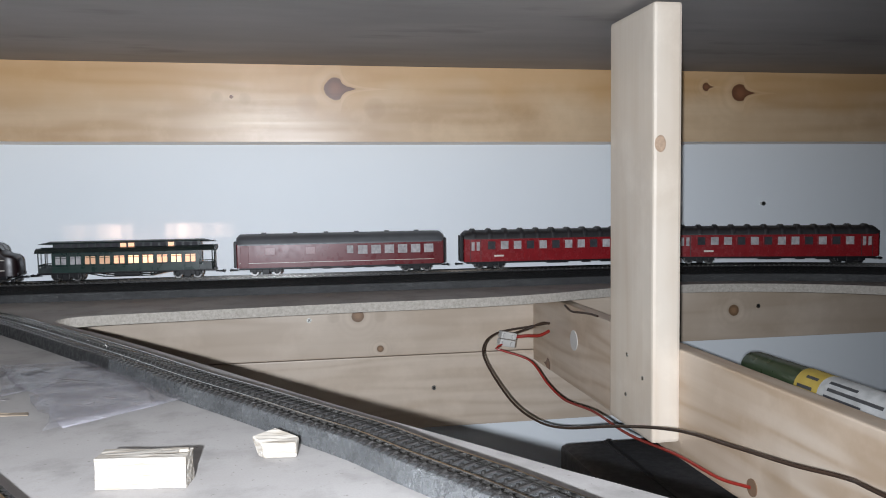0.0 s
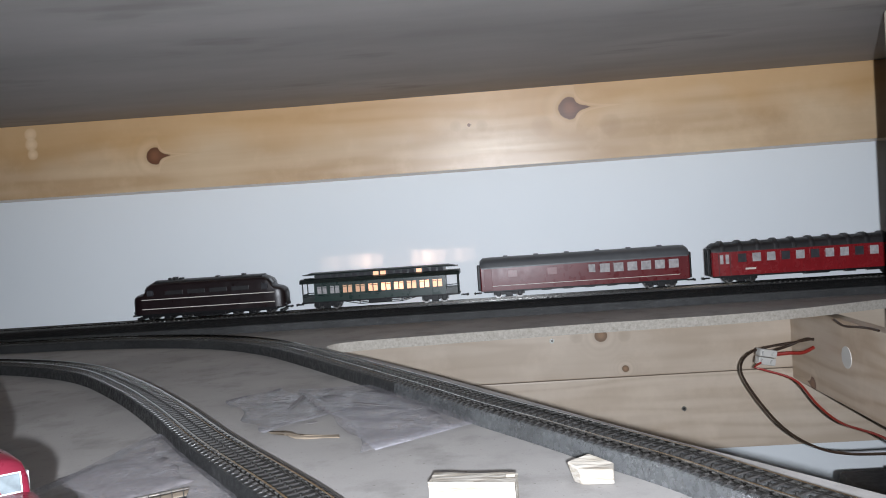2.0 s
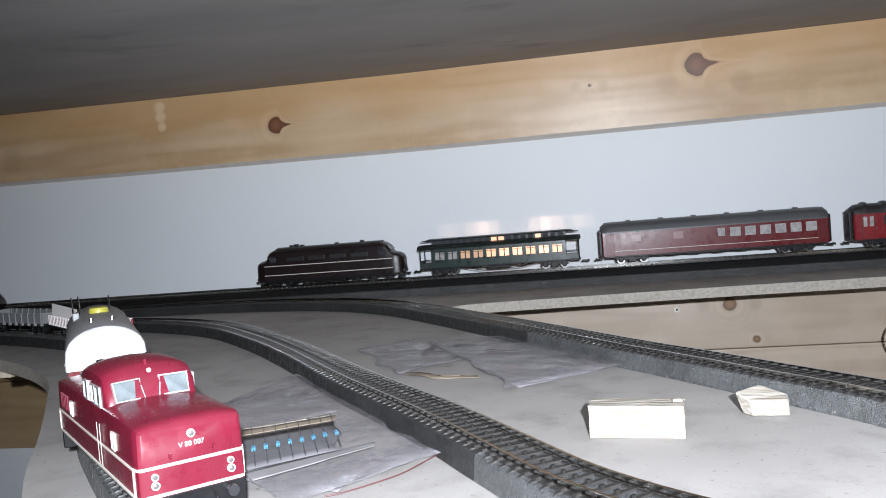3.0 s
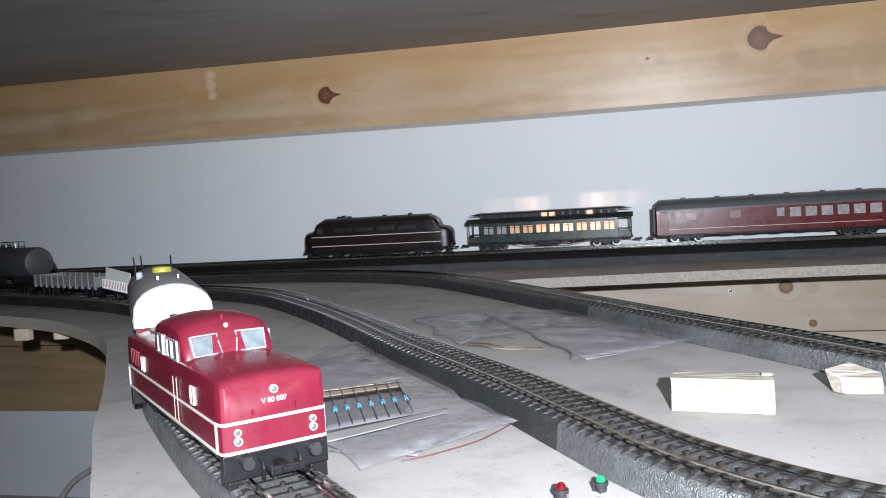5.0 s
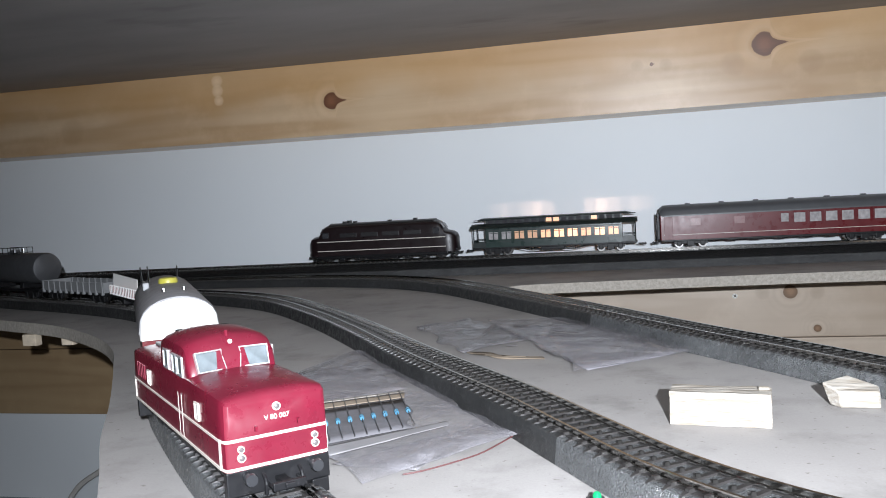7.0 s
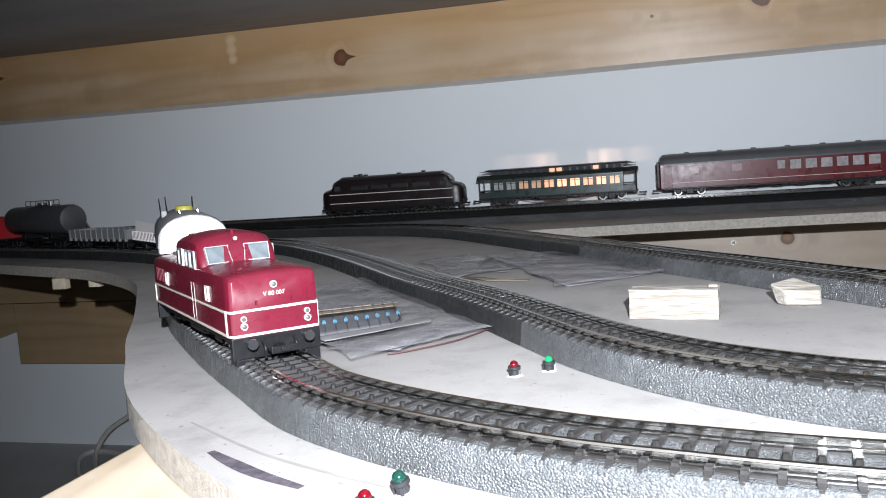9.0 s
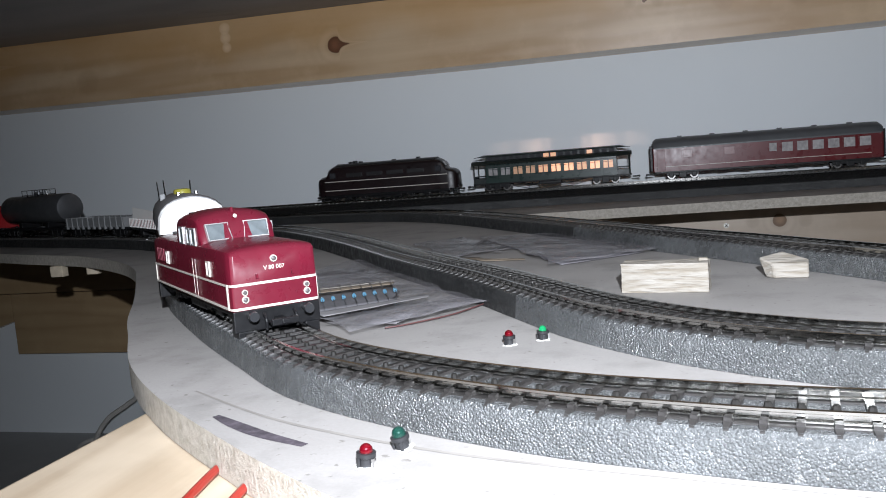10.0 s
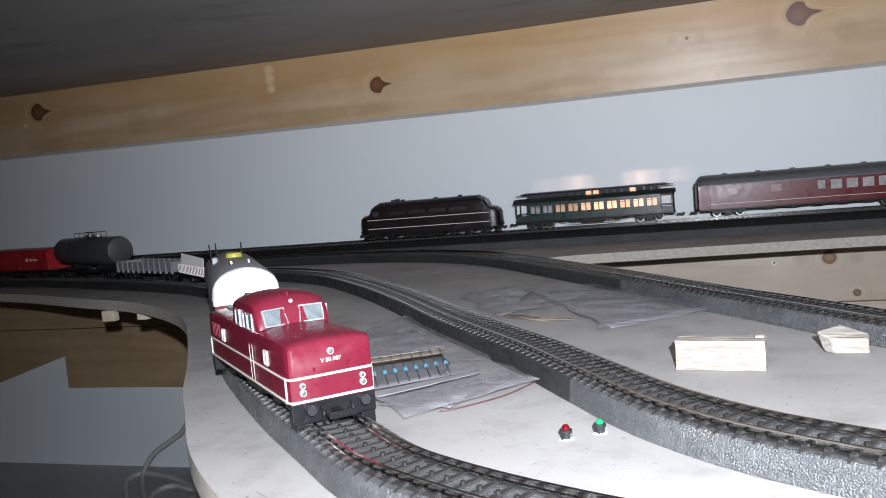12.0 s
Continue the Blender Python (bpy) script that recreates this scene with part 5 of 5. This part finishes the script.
def ribbed_coach(m, label):
    root = thing("passenger_coach", m, label, "model coach", "model trains")
    L, w = 0.272, 0.0166
    railcar_body(root, L, w, 0.0090, 0.0350, 0.0448, M_RED, M_BLACKROOF)
    for k in range(12):
        x = -L / 2 + 0.014 + (L - 0.028) * k / 11
        part("roof_rib", loft(bmesh.new(), [section(x + d, w * q, 0.0352, 0.0362, zc) for d, q, zc in ((-0.004, 0.99, 0.0446), (-0.002, 1.022, 0.0466), (0.002, 1.022, 0.0466), (0.004, 0.99, 0.0446))]), M_BLACKROOF, root, "", True)
    for s in (-1, 1):
        for k in range(12):
            pane(root, -0.0985 + 0.0179 * k, 0.0275, 0.0105, 0.0092, w, M_PALEGLASS if (k * 7 + 3) % 5 < 3 else M_DARKGLASS, M_RED, s)
        for x in (-0.124, -0.117, 0.117, 0.124):
            pane(root, x, 0.0268, 0.0042, 0.0100, w, M_PALEGLASS, M_RED, s, "door_window")
        for x in (-0.1205, 0.1205):
            for d in (-0.0072, 0.0072):
                part("door_line", box(bmesh.new(), (x + d - 0.0003, s * w - 0.0003, 0.0098), (x + d + 0.0003, s * w + 0.00035, 0.0340)), M_BLACKROOF, root)
        part("number_bar", box(bmesh.new(), (-0.095, s * w - 0.0002, 0.0145), (-0.082, s * w + 0.00025, 0.0165)), M_CREAM, root, "cream lettering bar")
        for x, l in ((-0.022, 0.030), (0.028, 0.012), (0.055, 0.022)):
            part("frame_box", box(bmesh.new(), (x, s * 0.014 - 0.002, 0.0060), (x + l, s * 0.014 + 0.002, 0.0088), 0.0004), M_GEAR, root)
    for e in (-1, 1):
        part("gangway", box(bmesh.new(), (min(e * L / 2, e * (L / 2 + 0.004)), -0.009, 0.0092), (max(e * L / 2, e * (L / 2 + 0.004)), 0.009, 0.0390), 0.0008), M_GEAR, root, "black bellows gangway")
    underframe(root, L, w, 0.0092)
    return root


def wagon_frame(root, L, w, axles=None):
    part("underframe", box(bmesh.new(), (-L / 2, -w * 0.9, 0.0088), (L / 2, w * 0.9, 0.0118), 0.0004), M_GEAR, root)
    if axles:
        for x in axles:
            p = part("axle_guard", box(bmesh.new(), (x - 0.006, -0.0120, 0.0030), (x + 0.006, 0.0120, 0.0088), 0.0006), M_GEAR, root)
            wheelset(p, x, 0.0054)
    else:
        for s in (-1, 1):
            bogie(root, s * (L / 2 - 0.022), 0.0054, 0.022)
    for s in (-1, 1):
        buffers(root, s * L / 2, s)
        coupling(root, s * L / 2, s)


def hopper_wagon(m):
    root = thing("hopper_wagon", m, "round-roofed hopper wagon with bright white end and yellow hatch", "model wagon", "model trains")
    L, w = 0.150, 0.0180
    wagon_frame(root, L, w)
    rings = [section(x, w * 0.94, 0.0120, 0.0320, 0.0325) for x in (-L / 2 + 0.004, L / 2 - 0.004)]
    part("body", loft(bmesh.new(), rings), M_WINE, root, "dark red hopper sides")
    rings = [section(x, w * k, 0.0310, 0.0325, zc) for x, k, zc in ((-L / 2, 0.99, 0.0470), (-L / 2 + 0.004, 1.02, 0.0482), (L / 2 - 0.007, 1.02, 0.0482), (L / 2 - 0.004, 1.0, 0.0472))]
    part("roof", loft(bmesh.new(), rings), M_SLATE, root, "slate grey rounded roof", True)
    rings = [section(x, w * k, 0.0285, 0.0330, zc) for x, k, zc in ((L / 2 - 0.0042, 0.985, 0.0466), (L / 2 - 0.0010, 0.985, 0.0466), (L / 2 + 0.0004, 0.94, 0.0448))]
    part("end_wall", loft(bmesh.new(), rings), M_WHITE, root, "bright white arched end wall", True)
    part("hatch", turned(bmesh.new(), [(0.0052, 0.0470), (0.0052, 0.0496), (0.0046, 0.0506), (0.0024, 0.0510)], 20), M_YELLOWCAP, root, "yellow round hatch", True).location = (-0.010, 0, 0)
    for y in (-0.0048, 0.0048):
        part("roof_bolt", rod(bmesh.new(), (0.045, y, 0.0465), (0.045, y, 0.0495), 0.0011, 0.0009, 10), M_CHROME, root, "", True)
    for x, y, h in ((-0.026, -0.0095, 0.0570), (-0.040, -0.013, 0.0560), (-0.030, 0.006, 0.0560)):
        part("aerial", rod(bmesh.new(), (x, y, 0.0440), (x, y * 1.05, h), 0.0006, 0.0004, 8), M_CHROME, root)
    part("vent", box(bmesh.new(), (-0.018, -0.0135, 0.0440), (-0.012, -0.0100, 0.0485), 0.0008), M_LOWGREY, root)
    return root


def flat_wagon(m):
    root = thing("stake_wagon", m, "low red wagon with white slats and a tilted white sheet", "model wagon", "model trains")
    L, w = 0.160, 0.0165
    wagon_frame(root, L, w, (-0.050, 0.050))
    part("deck", box(bmesh.new(), (-L / 2, -w, 0.0118), (L / 2, w, 0.0132), 0.0003), M_CARGO, root)
    for s in (-1, 1):
        part("side_board", box(bmesh.new(), (-L / 2, s * w - 0.0005, 0.0133), (L / 2, s * w + 0.0005, 0.0205), 0.0002), M_CARGO, root)
        for k in range(26):
            x = -L / 2 + 0.004 + (L - 0.008) * k / 25
            part("slat", box(bmesh.new(), (x - 0.0010, s * w - 0.0011, 0.0120), (x + 0.0010, s * w + 0.0011, 0.0212), 0.0002), M_WHITE, root)
    p = part("sheet", box(bmesh.new(), (-0.020, -0.0004, 0), (0.026, 0.0004, 0.0130), 0.0002), M_WHITE, root, "white tilted load sheet")
    p.matrix_basis = Matrix.Translation((-0.050, -0.010, 0.0175)) @ Matrix.Rotation(0.25, 4, "Z") @ Matrix.Rotation(0.12, 4, "Y")
    return root


def gondola(m):
    root = thing("gondola_wagon", m, "low pale grey gondola with upright ribs", "model wagon", "model trains")
    L, w = 0.140, 0.0165
    wagon_frame(root, L, w)
    part("deck", box(bmesh.new(), (-L / 2, -w, 0.0118), (L / 2, w, 0.0135), 0.0003), M_LOWGREY, root)
    for s in (-1, 1):
        part("side_board", box(bmesh.new(), (-L / 2, s * w - 0.0005, 0.0136), (L / 2, s * w + 0.0005, 0.0225), 0.0002), M_LOWGREY, root)
        for k in range(11):
            x = -L / 2 + 0.003 + (L - 0.006) * k / 10
            part("rib", box(bmesh.new(), (x - 0.0014, s * w - 0.0013, 0.0096), (x + 0.0014, s * w + 0.0013, 0.0228), 0.0003), M_LOWGREY, root)
    for s in (-1, 1):
        part("end_board", box(bmesh.new(), (s * (L / 2 - 0.0005) - 0.0005, -w, 0.0136), (s * (L / 2 - 0.0005) + 0.0005, w, 0.0225)), M_LOWGREY, root)
    return root


def tank_wagon(m):
    root = thing("tank_wagon", m, "dull silver tank wagon with domed ends and a walkway on top", "model wagon", "model trains")
    L, r, zc = 0.160, 0.0178, 0.0350
    wagon_frame(root, L, 0.0150)
    bm = turned(bmesh.new(), [(r * 0.55, -L / 2 + 0.002), (r * 0.92, -L / 2 + 0.004), (r, -L / 2 + 0.007), (r, L / 2 - 0.007), (r * 0.92, L / 2 - 0.004), (r * 0.55, L / 2 - 0.002)], 36)
    p = part("tank", bm, M_TANK, root, "", True)
    p.matrix_basis = Matrix.Translation((0, 0, zc)) @ Matrix.Rotation(math.pi / 2, 4, "Y")
    for x in (-0.035, 0.035):
        part("saddle", box(bmesh.new(), (x - 0.004, -0.012, 0.0118), (x + 0.004, 0.012, 0.0190), 0.0005), M_GEAR, root)
    part("dome", rod(bmesh.new(), (0, 0, zc + r - 0.002), (0, 0, zc + r + 0.004), 0.006, 0.0055, 18), M_TANK, root, "", True)
    bm = bmesh.new()
    for s in (-1, 1):
        box(bm, (-0.030, s * 0.006 - 0.0012, zc + r + 0.0002), (0.030, s * 0.006 + 0.0012, zc + r + 0.0010))
        rod(bm, (-0.028, s * 0.008, zc + r + 0.0065), (0.028, s * 0.008, zc + r + 0.0065), 0.0004, None, 6)
        for k in range(5):
            rod(bm, (-0.028 + 0.014 * k, s * 0.008, zc + r - 0.001), (-0.028 + 0.014 * k, s * 0.008, zc + r + 0.0065), 0.0004, None, 6)
    part("walkway", bm, M_GEAR, root, "black walkway with railing")
    part("valve", rod(bmesh.new(), (0.022, 0, zc + r), (0.022, 0, zc + r + 0.0050), 0.0018, 0.0014, 12), M_CHROME, root, "shiny valve", True)
    return root


def box_wagon(m):
    root = thing("box_wagon", m, "bright red sliding-wall wagon with a white emblem and lettering bar", "model wagon", "model trains")
    L, w = 0.150, 0.0168
    wagon_frame(root, L, w, (-0.045, 0.045))
    railcar_body(root, L, w, 0.0119, 0.0350, 0.0420, M_CARGO, M_CARGO)
    for s in (-1, 1):
        for k in range(5):
            x = -L / 2 + L * k / 4
            part("wall_post", box(bmesh.new(), (x - 0.0008 if k else x, s * w - 0.0003, 0.0122), (x + 0.0008 if k < 4 else x, s * w + 0.0004, 0.0345)), M_CARGO, root)
        part("emblem", box(bmesh.new(), (0.018, s * w - 0.0002, 0.0235), (0.024, s * w + 0.0003, 0.0285), 0.0002), M_CREAM, root, "white square emblem")
        part("lettering_bar", box(bmesh.new(), (0.028, s * w - 0.0002, 0.0245), (0.048, s * w + 0.0003, 0.0275)), M_CREAM, root, "white lettering bar")
    return root


def on_way(points, base, first, last, step=0.002):
    """The pose of a vehicle whose ends stand at two lengths along a way; x points towards the way's start."""
    path = spline([(x, y, base) for x, y in points], step)
    a, b = path[int(first / step)][0], path[int(last / step)][0]
    way = (a - b).normalized()
    return Matrix.Translation((a + b) / 2) @ Matrix.Rotation(math.atan2(way.y, way.x), 4, "Z")


def length_at(points, place, step=0.002):
    path = spline([(x, y, 0) for x, y in points], step)
    return step * min(range(len(path)), key=lambda i: (path[i][0].xy - Vector(place)).length)


# the freight train on the rim track
head = Vector((0.712, -0.702, 0))
shunter(Matrix.Translation((-0.1955, 0.2330, RAIL_TOP)) @ Matrix.Rotation(math.atan2(head.y, head.x), 4, "Z"))
s0 = length_at(TRACK_A, (-0.1955, 0.2330))
for build, first, last in ((hopper_wagon, 0.146, 0.296), (flat_wagon, 0.478, 0.638), (gondola, 0.656, 0.796), (tank_wagon, 0.812, 0.972), (box_wagon, 0.990, 1.140)):
    build(on_way(TRACK_A, RAIL_TOP, s0 + first, s0 + last))

# the passenger train along the wall
BASE_D = 0.0190 + SLEEPER_T + RAIL_T
s1 = length_at(TRACK_D, (-0.427, 1.060))
at = s1
for k, (build, before, after) in enumerate(((bulldog, 0.1035, 0.1035), (observation_coach, 0.106, 0.106), (dining_car, 0.138, 0.138), (ribbed_coach, 0.140, 0.140), (ribbed_coach, 0.140, 0.140))):
    at += before + (0.022 if k else -0.1035)
    m = on_way(TRACK_D, BASE_D, at + before * 0.7, at - before * 0.7) @ Matrix.Diagonal((1, 1, 1.06 if build is bulldog else 1.18, 1))
    if build is ribbed_coach:
        build(m, "signal red coach with black ribbed roof")
    else:
        build(m)
    if build is observation_coach:
        saloon = m
    at += after

# the saloon lamps of the green coach, whose light falls on the wall through its lantern
for x in (0.004, 0.036):
    lamp("saloon_lamp", "POINT", 0.10, (1.0, 0.60, 0.42), saloon @ Matrix.Translation((x, -0.006, 0.0335)), 0.0008)
track("model_track", TRACK_A, FOAM_H, "brown-black sleepered model track with shiny rails on foam", 48, 230, 0.44)
track("model_track", TRACK_B, FOAM_H, "brown-black sleepered model track curving over the board", 48, 242, 0.305)
track("model_track", TRACK_C, FOAM_H, "dusty model track beside the cut-out", 12, 206, 0.61)
track("model_track", TRACK_D, 0.0190, "dark model track along the wall with glinting rails", 90, 310, 0.0, True)
